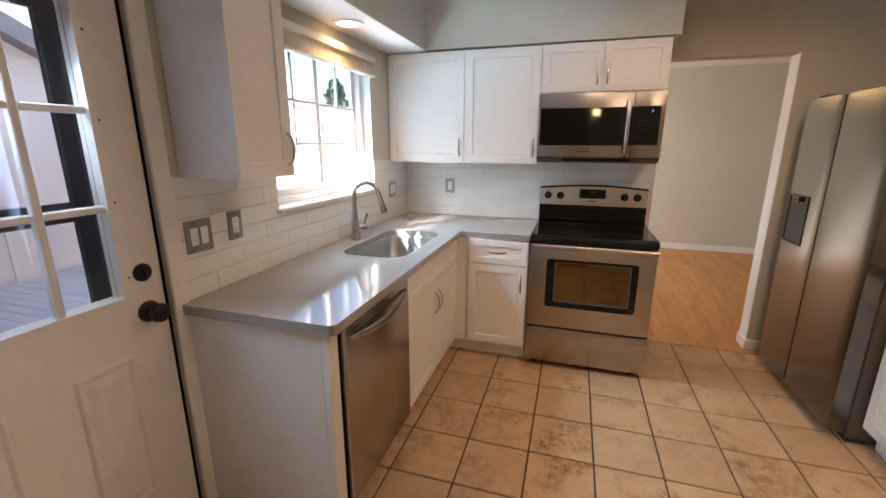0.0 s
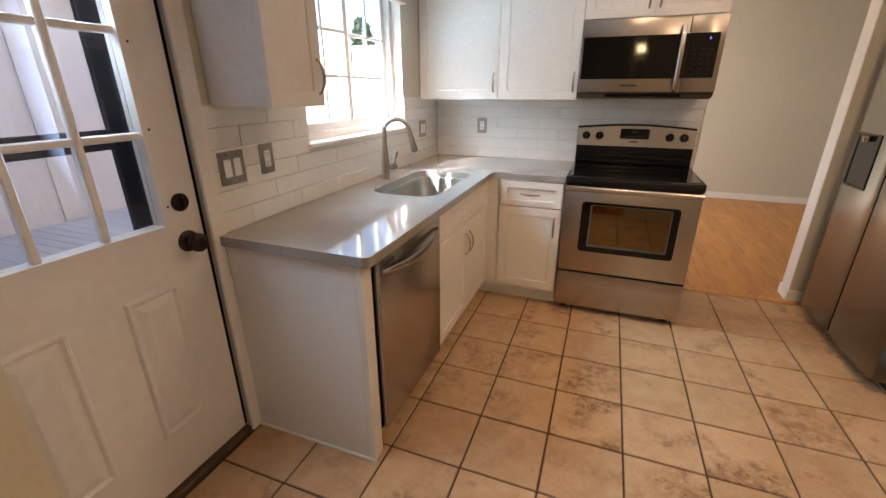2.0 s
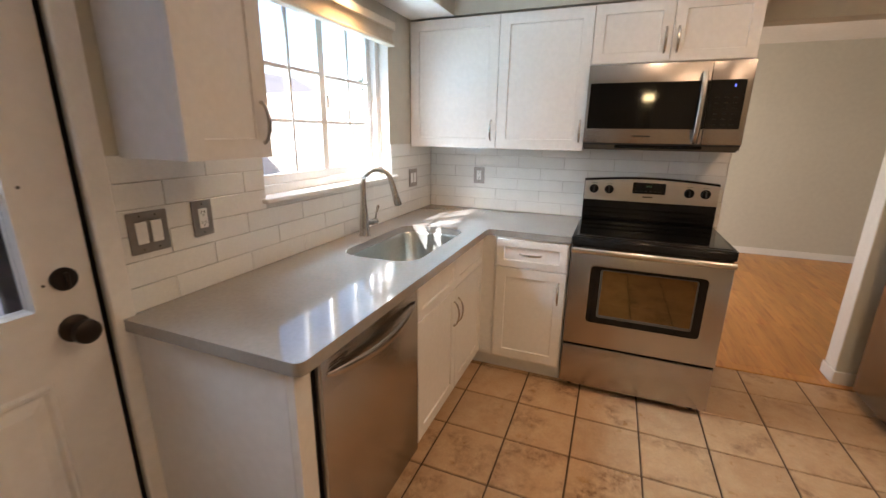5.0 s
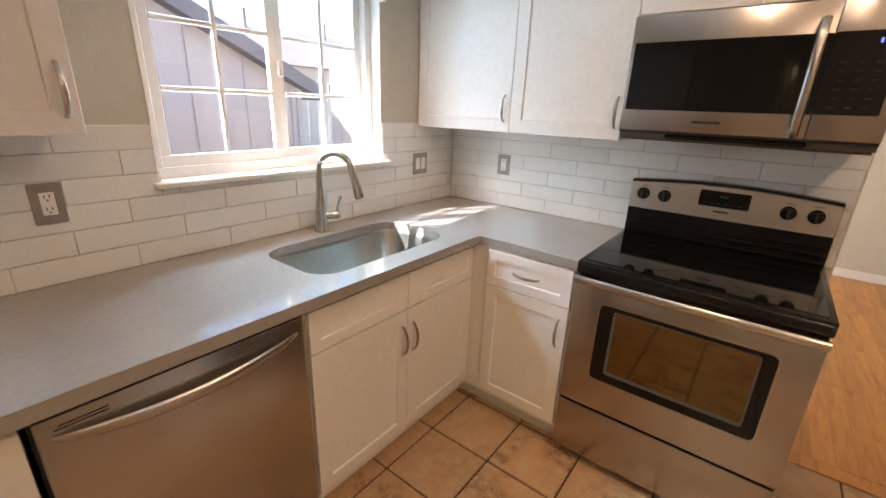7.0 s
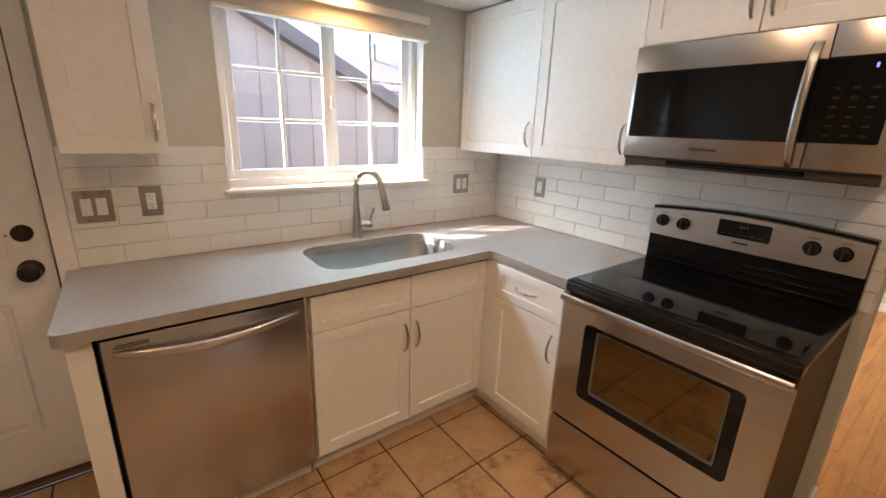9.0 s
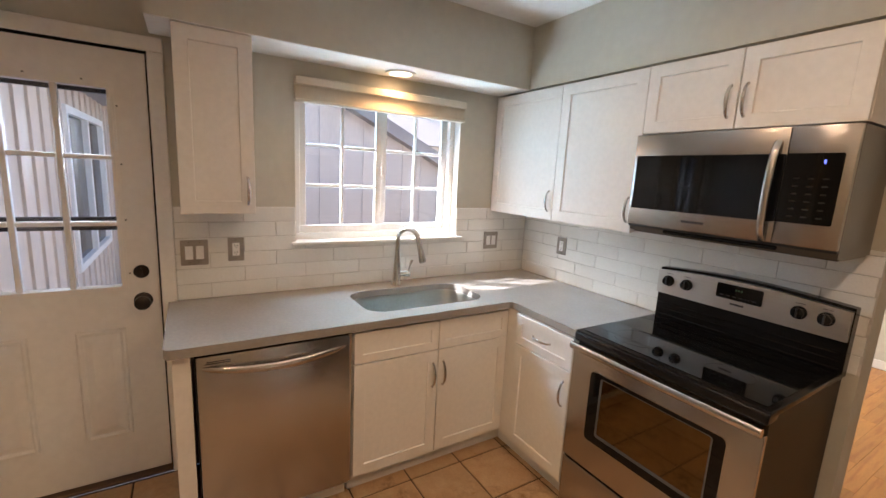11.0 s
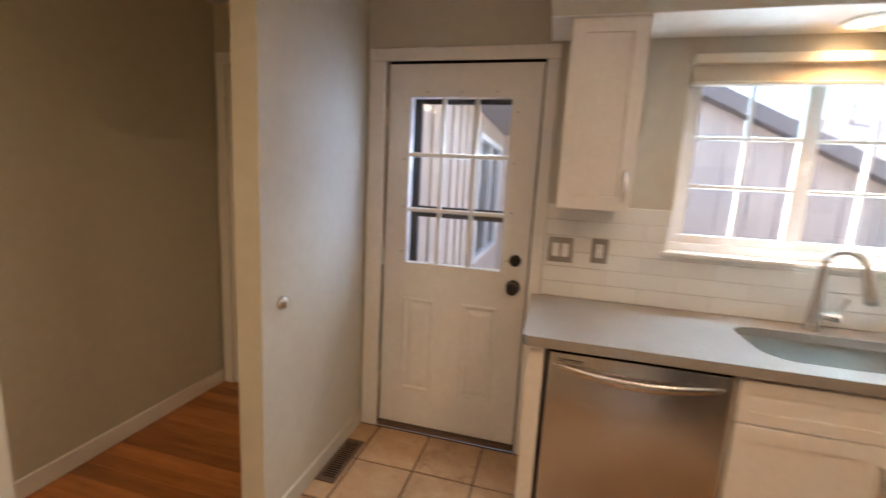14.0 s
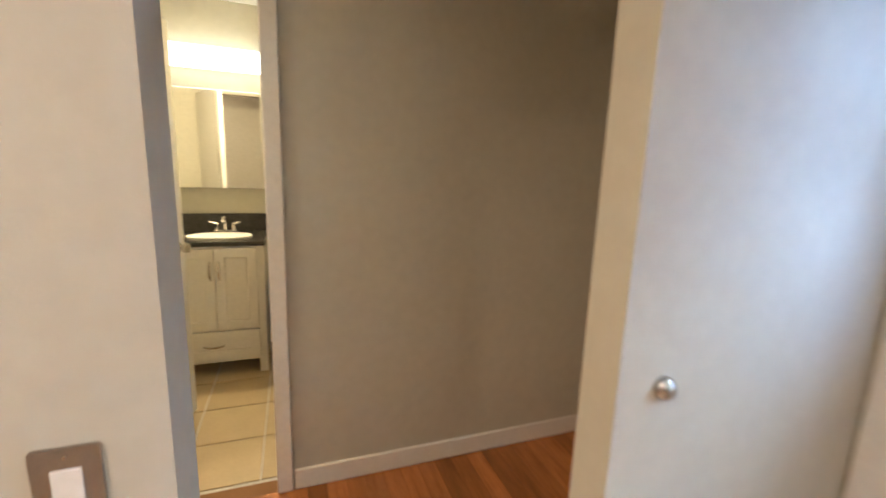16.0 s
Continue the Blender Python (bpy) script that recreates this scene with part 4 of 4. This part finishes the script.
for q in ((0.432, 0.560, 0.0, 2.04), (1.078, 1.198, 0.0, 2.04), (0.552, 1.078, 1.872, 2.04), (0.552, 1.078, 1.246, 1.308), (0.552, 1.078, 0.0, 0.935)):
    bx(bm, -1.412, -1.386, *q, bevel=0.002)
part("frame", bm, STORM, sd, smooth=False)
for za, zb in ((0.935, 1.246), (1.308, 1.872)):
    sp = part("pane", box(-1.401, -1.397, 0.552, 1.078, za, zb), GLASS, sd, smooth=False)
    sp.visible_shadow = False

# ---- switch plates and outlets ----


def wall_plate(name, m, w, h, label, rockers, outlet=False, flat=PLATE):
    org = m.translation
    t = thing(name, org, label, "outlet" if outlet else "light switch")
    part("plate", ngon_slab(bmesh.new(), round_rect(-w / 2, w / 2, -h / 2, h / 2, 0.004, 3), 0.0003, 0.0055, m), flat, t, "brushed nickel plate")
    n = rockers
    for k in range(n):
        u = (k - (n - 1) / 2) * 0.046
        r = part("socket" if outlet else "rocker", box(u - 0.0165, u + 0.0165, -0.033, 0.033, 0.0056, 0.0085, m, 0.001), WHITEP, t, "white plastic insert")
        if outlet:
            for v in (-0.018, 0.018):
                for du in (-0.006, 0.006):
                    part("slot", box(u + du - 0.0012, u + du + 0.0012, v - 0.001, v + 0.008, 0.0086, 0.0089, m), DARKP, r, smooth=False)
                part("slot", box(u - 0.0025, u + 0.0025, v - 0.009, v - 0.005, 0.0086, 0.0089, m), DARKP, r, smooth=False)
    for k in range(n):
        u = (k - (n - 1) / 2) * 0.046
        for v in (-h / 2 + 0.012, h / 2 - 0.012):
            part("screw", lathe(bmesh.new(), [(0.003, 0), (0.0025, 0.001)], 8, m @ pose(u, v, 0.0056)), NICKEL, t)
    return t


TX, TY = XW + 0.0095, YN - 0.0095
wall_plate("light_switch", face_on((TX, 1.365, 1.150), *EAST), 0.118, 0.124, "double white rocker switch in a nickel plate", 2)
wall_plate("outlet", face_on((TX, 1.548, 1.159), *EAST), 0.074, 0.120, "white outlet in a nickel plate beside the window", 1, True)
wall_plate("light_switch", face_on((TX, 3.185, 1.148), *EAST), 0.118, 0.120, "double white rocker switch in a nickel plate by the corner", 2)
wall_plate("outlet", face_on((-0.83, TY, 1.157), *NORTH), 0.078, 0.116, "white outlet in a nickel plate on the range wall", 1, True)
wall_plate("light_switch", face_on((0.520, YS + 0.0005, 0.955), *SOUTHF), 0.074, 0.122, "single white rocker switch in a bronze-nickel plate", 1)

ds = thing("door_stop", (-0.470, YS, 0.945), "round polished nickel wall door stop", "door stop")
part("bumper", lathe(bmesh.new(), [(0.026, 0), (0.027, 0.006), (0.024, 0.014), (0.016, 0.022), (0.006, 0.026)], 24, face_on((-0.470, YS + 0.0005, 0.945), *SOUTHF)), NICKEL, ds)

rg_ = thing("floor_register", (-0.86, 0.37, 0.0), "brown metal floor register beside the stub wall", "floor vent")
part("frame", ring_slab(bmesh.new(), round_rect(-1.03, -0.69, 0.318, 0.420, 0.004, 2), round_rect(-1.005, -0.715, 0.335, 0.403, 0.002, 2), 0.003, 0.008), REGM, rg_)
part("backing", box(-1.006, -0.714, 0.334, 0.404, 0.001, 0.003), BLACKP, rg_, smooth=False)
for k in range(18):
    part("slat", box(-1.0 + 0.0162 * k, -0.993 + 0.0162 * k, 0.335, 0.403, 0.0032, 0.0065), REGM, rg_, smooth=False)

# ---- bathroom ----
m = face_on((1.07, -1.98, 0), *SOUTHF)
va = thing("vanity", (0.74, -2.2, 0), "cream painted bathroom vanity with two doors and a drawer", "vanity")
bm = box(0, 0.645, 0.095, 0.865, -0.45, 0, m)
for u in (0, 0.595):
    bx(bm, u, u + 0.05, 0.001, 0.095, -0.06, 0, m)
part("body", bm, CAB, va, smooth=False)
front("door", va, m, 0.045, 0.325, 0.312, 0.525, (0.335, 0.65, 0.12, True))
front("door", va, m, 0.361, 0.325, 0.240, 0.525, (0.385, 0.65, 0.12, True))
front("drawer_front", va, m, 0.045, 0.125, 0.556, 0.185, (0.27, 0.215, 0.12, False))
vt_ = part("top", box(-0.01, 0.655, 0.8655, 0.895, -0.485, 0.02, m, 0.003), GRANITE, va, "black granite top")
part("backsplash", box(-0.01, 0.655, 0.8955, 1.02, -0.487, -0.465, m), GRANITE, vt_, smooth=False)
ba = thing("wash_basin", (0.72, -2.2, 0.895), "white oval wash basin set in the vanity top", "basin")
cm = pose(0.70, -2.18, 0.8955)
part("rim", ring_slab(bmesh.new(), [(0.195 * a, 0.135 * b) for a, b in circ], [(0.17 * a, 0.11 * b) for a, b in circ], 0, 0.009, cm), WHITEP, ba)
part("bowl", ngon_slab(bmesh.new(), [(0.17 * a, 0.11 * b) for a, b in circ], 0.0, 0.003, cm), WHITEP, ba)
bt = thing("basin_faucet", (0.69, -2.36, 0.895), "two-handle chrome basin faucet", "faucet")
fm = pose(0.69, -2.375, 0.8958)
part("base", box(-0.075, 0.075, -0.022, 0.022, 0, 0.018, fm, 0.006, 2), NICKEL, bt)
part("spout", tube(bmesh.new(), [(0, 0, 0.018), (0, 0.005, 0.07), (0, 0.03, 0.105), (0, 0.08, 0.108), (0, 0.105, 0.09)], [0.016, 0.014, 0.012, 0.011, 0.011], 12, m=fm), NICKEL, bt)
for u in (-0.052, 0.052):
    part("tap_handle", tube(bmesh.new(), [(u, 0, 0.018), (u, 0, 0.06), (u * 1.9, 0.005, 0.075)], [0.014, 0.011, 0.006], 10, m=fm), NICKEL, bt)
mc = thing("medicine_cabinet", (0.72, BACKY, 1.2), "mirrored medicine cabinet with two doors above the basin", "mirror cabinet")
part("box", box(0.43, 1.06, BACKY + 0.0005, BACKY + 0.05, 1.20, 1.862), TRIM, mc, smooth=False)
for a, b in ((0.432, 0.704), (0.710, 1.058)):
    part("mirror_door", box(a, b, BACKY + 0.051, BACKY + 0.058, 1.202, 1.860, bevel=0.002), MIRROR, mc, smooth=False)
vl = thing("vanity_light", (0.70, BACKY, 2.0), "frosted bar vanity light above the mirror, switched on", "wall light")
part("backplate", box(0.44, 1.0, BACKY + 0.0005, BACKY + 0.03, 1.995, 2.115), NICKEL, vl, smooth=False)
part("diffuser", box(0.42, 1.02, BACKY + 0.031, BACKY + 0.11, 1.985, 2.125, bevel=0.02, seg=3), BARGLOW, vl)
tr = thing("towel_ring", (1.70, -1.6, 1.4), "nickel towel ring on the bathroom wall", "towel ring")
part("post", tube(bmesh.new(), [(1.7495, -1.6, 1.45), (1.69, -1.6, 1.45)], 0.012, 12), NICKEL, tr)
part("ring", tube(bmesh.new(), [(1.692, -1.6 + 0.07 * math.sin(a), 1.38 + 0.07 * math.cos(a)) for a in [2 * math.pi * k / 24 for k in range(25)]], 0.004, 8), NICKEL, tr)

bdm = pose(1.06, -0.905, 0, rz=157) @ Matrix(((0, 1, 0, 0), (1, 0, 0, 0), (0, 0, 1, 0), (0, 0, 0, 1)))
d3 = thing("door_3", (1.06, -0.905, 0), "cream flat bathroom door standing open", "door", kind="structure")
part("slab", box(0.0, 0.725, -0.035, 0.0, 0.012, 2.03, bdm, 0.002), DOORP, d3, smooth=False)
kp = bdm @ Vector((0.665, 0, 0.945))
for side in (-1, 1):
    out = (bdm.to_3x3() @ Vector((0, side, 0))).normalized()
    base_ = kp + (out * 0.0005 if side > 0 else -(bdm.to_3x3() @ Vector((0, 0.0355, 0))))
    part("door_knob", tube(bmesh.new(), [base_, base_ + out * 0.006, base_ + out * 0.012, base_ + out * 0.03, base_ + out * 0.042, base_ + out * 0.06, base_ + out * 0.066], [0.03, 0.03, 0.012, 0.012, 0.026, 0.024, 0.012], 18), NICKEL, d3)

# dome light on the hall ceiling
hl = thing("ceiling_light", (1.75, -0.36, 2.44), "frosted glass dome light on the hall ceiling, switched on", "ceiling light")
part("base_plate", lathe(bmesh.new(), [(0.15, -0.022), (0.155, -0.018), (0.155, -0.001)], 32, pose(1.75, -0.36, 2.4395)), NICKEL, hl)
part("glass_dome", lathe(bmesh.new(), [(0.02, -0.098), (0.07, -0.092), (0.11, -0.075), (0.138, -0.045), (0.145, -0.0225)], 32, pose(1.75, -0.36, 2.4395)), BULB, hl, "frosted white glass dome")

# dining light in the living room
ch = thing("chandelier", (0.30, 5.5, 1.85), "small dining chandelier with five warm bulbs", "ceiling light")
part("rod", tube(bmesh.new(), [(0.30, 5.5, 1.95), (0.30, 5.5, 2.4895)], 0.008, 8), NICKEL, ch)
for k in range(5):
    a = 2 * math.pi * k / 5
    ax, ay = 0.30 + 0.24 * math.cos(a), 5.5 + 0.24 * math.sin(a)
    arm = part("arm", tube(bmesh.new(), [(0.30, 5.5, 1.97), (0.30 + 0.12 * math.cos(a), 5.5 + 0.12 * math.sin(a), 1.90), (ax, ay, 1.96)], 0.006, 8), NICKEL, ch)
    part("bulb", lathe(bmesh.new(), [(0.012, 0), (0.032, 0.03), (0.035, 0.055), (0.02, 0.085), (0.004, 0.095)], 16, pose(ax, ay, 1.962)), glow("dining_bulb", (1.0, 0.62, 0.25), 4.0) if k == 0 else bpy.data.materials["dining_bulb"], arm)

# ---- outdoors ----
GZ = -0.45
solo("ground", box(-250, 250, -250, 250, GZ - 0.4, GZ), GROUND, "dry bare ground of the yard", "ground", "structure")
ev = ngon_slab(bmesh.new(), [(-1.72, 2.36), (-1.72, 2.53), (0.5, 3.3), (3.5, 3.3), (4.3, 2.62), (4.3, 2.5), (-1.37, 2.62), (-1.37, 2.36)], -3.2, 7.4,
               Matrix(((1, 0, 0, 0), (0, 0, 1, 0), (0, 1, 0, 0), (0, 0, 0, 1))))
solo("roof", ev, FASCIA, "dark painted eave and roof of the house", "roof", "structure", smooth=False)
solo("outer_wall", box(-1.40, -1.371, -3.0, 0.395, GZ, 2.4), SIDING, "cream board siding of the house", "wall", "structure", smooth=False)

WGY, GAX = 0.40, -6.5
wing = thing("side_wing", (-4.0, 0.2, GZ), "cream board-and-batten wing of the house with a white window", "building")
wb = bmesh.new()
for q in ((-6.5, -6.0, GZ, 2.6), (-6.0, -4.1, GZ, 0.52), (-6.0, -4.1, 2.0, 2.6), (-4.1, -1.45, GZ, 2.6)):
    bx(wb, q[0], q[1], WGY - 0.12, WGY, q[2], q[3])
part("wall", wb, SIDING, wing, smooth=False)
k = -6.4
while k < -1.6:
    z0 = 2.03 if -6.1 < k < -4.05 else GZ
    part("batten", box(k - 0.022, k + 0.022, WGY, WGY + 0.02, z0, 2.3), SIDING, wing, smooth=False)
    if z0 > 0:
        part("batten", box(k - 0.022, k + 0.022, WGY, WGY + 0.02, GZ, 0.48), SIDING, wing, smooth=False)
    k += 0.305
bmw = bmesh.new()
for q in ((-6.05, -4.05, 0.47, 0.54), (-6.05, -4.05, 1.98, 2.05), (-6.05, -5.98, 0.54, 1.98), (-4.12, -4.05, 0.54, 1.98), (-5.08, -5.02, 0.54, 1.98)):
    bx(bmw, q[0], q[1], WGY - 0.05, WGY + 0.035, q[2], q[3])
ww = part("window", bmw, VINYL, wing, "white vinyl window", smooth=False)
part("pane", box(-5.98, -4.12, WGY - 0.03, WGY - 0.02, 0.54, 1.98), BLACKG, ww, smooth=False)
rf = ngon_slab(bmesh.new(), [(0.82, 2.28), (0.82, 2.36), (-3.0, 4.0), (-3.0, 3.8), (0.40, 2.34), (0.40, 2.28)], -6.4, -1.45, Matrix(((0, 0, 1, 0), (1, 0, 0, 0), (0, 1, 0, 0), (0, 0, 0, 1))))
part("roof", rf, EAVE, wing, "grey roof edge", smooth=False)

ga = thing("garage", (-8.5, 3.0, GZ), "cream board-and-batten garage with a dark sloping roof edge", "building")
RK0, RKS = 1.62, 0.46


def rake(y):
    return min(RK0 + RKS * (6.2 - y), RK0 + RKS * (6.2 - 1.2))


ym = Matrix(((0, 0, 1, 0), (1, 0, 0, 0), (0, 1, 0, 0), (0, 0, 0, 1)))
part("wall", ngon_slab(bmesh.new(), [(0.40, GZ), (6.0, GZ), (6.0, rake(6.0)), (1.2, rake(1.2)), (0.4, rake(1.2) - 0.37)], GAX - 0.12, GAX, ym), SIDING, ga, smooth=False)
k = 0.55
while k < 6.0:
    part("batten", box(GAX, GAX + 0.02, k - 0.022, k + 0.022, GZ, rake(k) - 0.02), SIDING, ga, smooth=False)
    k += 0.406
part("roof", ngon_slab(bmesh.new(), [(6.35, rake(6.35) - 0.06), (6.35, rake(6.35) + 0.16), (1.2, rake(1.2) + 0.24), (-1.6, rake(1.2) - 1.05), (-1.6, rake(1.2) - 1.27), (1.2, rake(1.2) - 0.02)], GAX - 5.0, GAX + 0.25, ym), FASCIA, ga, "dark roof with a deep fascia", smooth=False)
part("corner_board", box(GAX - 0.02, GAX + 0.025, 5.92, 6.02, GZ, rake(6.0) - 0.02), SIDING, ga, smooth=False)
part("side_wall", box(GAX - 5, GAX - 0.12, 5.88, 6.0, GZ, rake(6.0)), SIDING, ga, smooth=False)

dk = thing("deck", (-3.5, 3.0, GZ), "weathered grey board deck in the sun", "deck")
part("frame", box(GAX + 0.03, -1.42, 0.43, 4.4, GZ + 0.001, -0.24), FASCIA, dk, smooth=False)
dm = piece_mesh("deck_board", 5.02, 0.136, 0.03, DECK, 0.004)
for k in range(28):
    piece("board", dm, dk, (-3.95, 0.51 + 0.141 * k, -0.2245))

fe = thing("fence", (-7.6, 8.5, GZ), "cream board fence behind the yard, with an added sunlit run", "fence")
for z in (0.1, 1.3):
    part("rail", box(-9.06, -9.02, 6.1, 14.0, z, z + 0.08), FENCEM, fe, smooth=False)
fmesh = piece_mesh("fence_board", 0.02, 0.285, 2.05, FENCEM, 0.003)
for k in range(26):
    piece("board", fmesh, fe, (-9.0, 6.25 + 0.30 * k, GZ + 1.03))
# Added run facing the sun: its bright boards stand in for window glare
sf_mesh = piece_mesh("fence_board", 0.285, 0.02, 2.46, FENCEM, 0.003)
for z in (0.2, 1.4):
    part("rail", box(-5.65, -1.7, 6.03, 6.07, z, z + 0.08), FENCEM, fe, smooth=False)
for k in range(13):
    piece("board", sf_mesh, fe, (-5.5 + 0.30 * k, 6.015, GZ + 1.235))
part("post", box(-8.2, -8.1, 6.35, 6.45, GZ, 1.5), BARK, fe, smooth=False)


def far_house(loc, w, d, h, roof_h, label):
    x, y = loc
    t = thing("house", (x, y, GZ), label, "house", "far houses")
    part("wall", box(x - d / 2, x + d / 2, y - w / 2, y + w / 2, GZ, h), SIDING, t, smooth=False)
    part("roof", ngon_slab(bmesh.new(), [(x + d / 2 + 0.5, h - 0.1), (x, h + roof_h), (x - d / 2 - 0.5, h - 0.1)], y - w / 2 - 0.5, y + w / 2 + 0.5, Matrix(((1, 0, 0, 0), (0, 0, 1, 0), (0, 1, 0, 0), (0, 0, 0, 1)))), SHINGLE, t, smooth=False)
    for k in range(4):
        yy = y - w / 2 + w * (k + 0.5) / 4
        wn_ = part("window", box(x + d / 2, x + d / 2 + 0.06, yy - 0.6, yy + 0.6, h - 1.9, h - 0.7), VINYL, t, smooth=False)
        part("pane", box(x + d / 2 + 0.06, x + d / 2 + 0.07, yy - 0.52, yy + 0.52, h - 1.82, h - 0.78), BLACKG, wn_, smooth=False)
    for k in range(3):
        yy = y - w / 2 + w * (k + 0.7) / 3.4
        part("vent_pipe", tube(bmesh.new(), [(x + 0.6, yy, h + roof_h - 0.7), (x + 0.6, yy, h + roof_h + 0.55)], 0.10, 8), FASCIA, t)
    return t


far_house((-22, 18), 16, 8, 3.1, 2.0, "far tan house with a low shingle roof")
far_house((-30, 36), 18, 9, 3.4, 2.2, "far grey house with a shingle roof")


def tree(x, y, h, r):
    t = thing("tree", (x, y, GZ), "tall green conifer behind the houses", "tree")
    part("trunk", tube(bmesh.new(), [(x, y, GZ), (x + 0.1, y, h * 0.5), (x, y, h)], [0.25, 0.16, 0.03], 8), BARK, t)
    rnd = random.Random(5)
    bm = bmesh.new()
    for k in range(1500):
        f = rnd.random()
        rr = r * (1 - f) ** 0.7 * (0.35 + 0.65 * rnd.random()) + 0.1
        a = rnd.random() * 6.283
        c = Vector((x + rr * math.cos(a), y + rr * math.sin(a), h * (0.22 + 0.8 * f) + rnd.uniform(-0.3, 0.3)))
        s = rnd.uniform(0.12, 0.34)
        q = Euler((rnd.uniform(-1, 1), rnd.uniform(-1, 1), rnd.uniform(0, 6))).to_matrix()
        vs = [bm.verts.new(c + q @ Vector(v) * s) for v in ((1, 0, 0), (0, 0.5, 0.2), (-1, 0, 0.1), (0, -0.5, -0.1))]
        bm.faces.new(vs)
    part("crown", bm, LEAF, t, smooth=False)


tree(-14.0, 24.0, 4.9, 1.5)

# ---- pieces of walls and floors ----
# glazed wall tiles, 0.305 x 0.1016 with fine joints
TL, TH, J = 0.3105, 0.0772, 0.0022
TOPW, TOPN = 1.42, 1.40
solo("tile_bed_1", box(XW, XW + 0.003, 1.285, YN, 0.9135, WZ0 - 0.02), GROUT, "grey tile grout", "backsplash", "structure", smooth=False)
bed2 = box(XW, XW + 0.003, 1.285, WY0 - 0.002, WZ0 - 0.02, 1.377)
bx(bed2, XW, XW + 0.003, WY1 + 0.002, YN, WZ0 - 0.02, 1.377)
solo("tile_bed_2", bed2, GROUT, "grey tile grout beside the window", "backsplash", "structure", smooth=False)
solo("tile_bed_3", box(XW + 0.003, 0.70, YN - 0.003, YN, 0.9135, 1.395), GROUT, "grey tile grout on the range wall", "backsplash", "structure", smooth=False)
cache = {}


def tile_mesh(w, h, along_x):
    key = (round(w, 3), round(h, 3), along_x)
    if key not in cache:
        cache[key] = piece_mesh("tile", w if along_x else 0.006, 0.006 if along_x else w, h, SUBWAY, 0.0015)
    return cache[key]


def tile_run(parent, start, stop, rows, offset, along_x, hole=None):
    for r in range(rows):
        z0 = 0.9140 + r * TH
        z1 = min(z0 + TH - J, 1.377 if not along_x else 1.395)
        a = start + offset + (TL / 2 if r % 2 else 0) - 2 * TL
        while a < stop:
            lo, hi = max(a, start), min(a + TL - J, stop)
            a += TL
            if hi - lo < 0.012:
                continue
            spans = [(lo, hi, z0, z1)]
            if hole and z1 > hole[2]:
                spans = []
                if lo < hole[0]:
                    spans.append((lo, min(hi, hole[0]), z0, z1))
                if hi > hole[1]:
                    spans.append((max(lo, hole[1]), hi, z0, z1))
                if z0 < hole[2] - 0.012 and hi > hole[0] and lo < hole[1]:
                    spans.append((max(lo, hole[0] + J), min(hi, hole[1] - J), z0, hole[2]))
            for s, e, za, zb in spans:
                if e - s < 0.008 or zb - za < 0.008:
                    continue
                me = tile_mesh(e - s, zb - za, along_x)
                mid = (s + e) / 2
                loc = (mid, YN - 0.006, (za + zb) / 2) if along_x else (XW + 0.006, mid, (za + zb) / 2)
                piece("tile", me, parent, loc)


tile_run(wall_west, 1.286, YN - 0.010, 6, 0.147, False, (WY0 - 0.002, WY1 + 0.002, 1.179))
tile_run(wall_north, XW + 0.010, 0.697, 7, 0.043, True)

# floor tiles
PX, PY, FG = 0.3085, 0.3085, 0.0085
ft = piece_mesh("tile", PX - FG, PY - FG, 0.010, FLOORT, 0.0025)
nx0, nx1, ny0, ny1 = -5, 8, -5, 6
for i in range(nx0, nx1):
    for j in range(ny0, ny1):
        x0, y0 = 0.0265 + PX * i, 1.671 + PY * j
        xa, xb, ya, yb = max(x0, XW) + FG / 2, min(x0 + PX, 2.35) - FG / 2, max(y0, 0.25) + FG / 2, min(y0 + PY, 3.482) - FG / 2
        if xb - xa < 0.02 or yb - ya < 0.02:
            continue
        full = abs(xb - xa - PX + FG) < 1e-4 and abs(yb - ya - PY + FG) < 1e-4
        me = ft if full else piece_mesh("tile", xb - xa, yb - ya, 0.010, FLOORT, 0.0025)
        piece("tile", me, floor_kitchen, ((xa + xb) / 2, (ya + yb) / 2, -0.0045 + random.uniform(-0.0004, 0.0004)))

bt_m = piece_mesh("tile", 0.322, 0.322, 0.010, mat("bath_tile", (0.46, 0.36, 0.21), 0.35, var=0.08, scale=5, random=0.06), 0.0025)
for i in range(5):
    for j in range(5):
        piece("tile", bt_m, floor_bath, (0.245 + 0.33 * i, -1.06 - 0.33 * j, -0.0045))


def planks(parent, x0, x1, y0, y1, wdt, seed, wood=OAK):
    rnd = random.Random(seed)
    meshes = [piece_mesh("plank", wdt - 0.0006, ln, 0.008, wood, 0.0008) for ln in (0.55, 0.8, 1.1, 0.35)]
    lens = (0.55, 0.8, 1.1, 0.35)
    x = x0
    while x < x1 - 0.5 * wdt:
        y = y0
        while y < y1 - 0.02:
            k = rnd.randrange(4)
            ln = min(lens[k], y1 - y)
            me = meshes[k] if ln == lens[k] else piece_mesh("plank", wdt - 0.0006, ln - 0.001, 0.008, wood, 0.0008)
            piece("plank", me, parent, (x + wdt / 2, y + ln / 2, -0.004 + rnd.uniform(-0.0003, 0.0003)))
            y += ln + 0.001
        x += wdt


planks(floor_living, -0.3, 3.9, 3.578, LY - 0.015, 0.083, 3)
piece("plank", piece_mesh("plank", 2.0, 0.085, 0.010, OAK, 0.003), floor_living, (1.2, 3.530, -0.002))
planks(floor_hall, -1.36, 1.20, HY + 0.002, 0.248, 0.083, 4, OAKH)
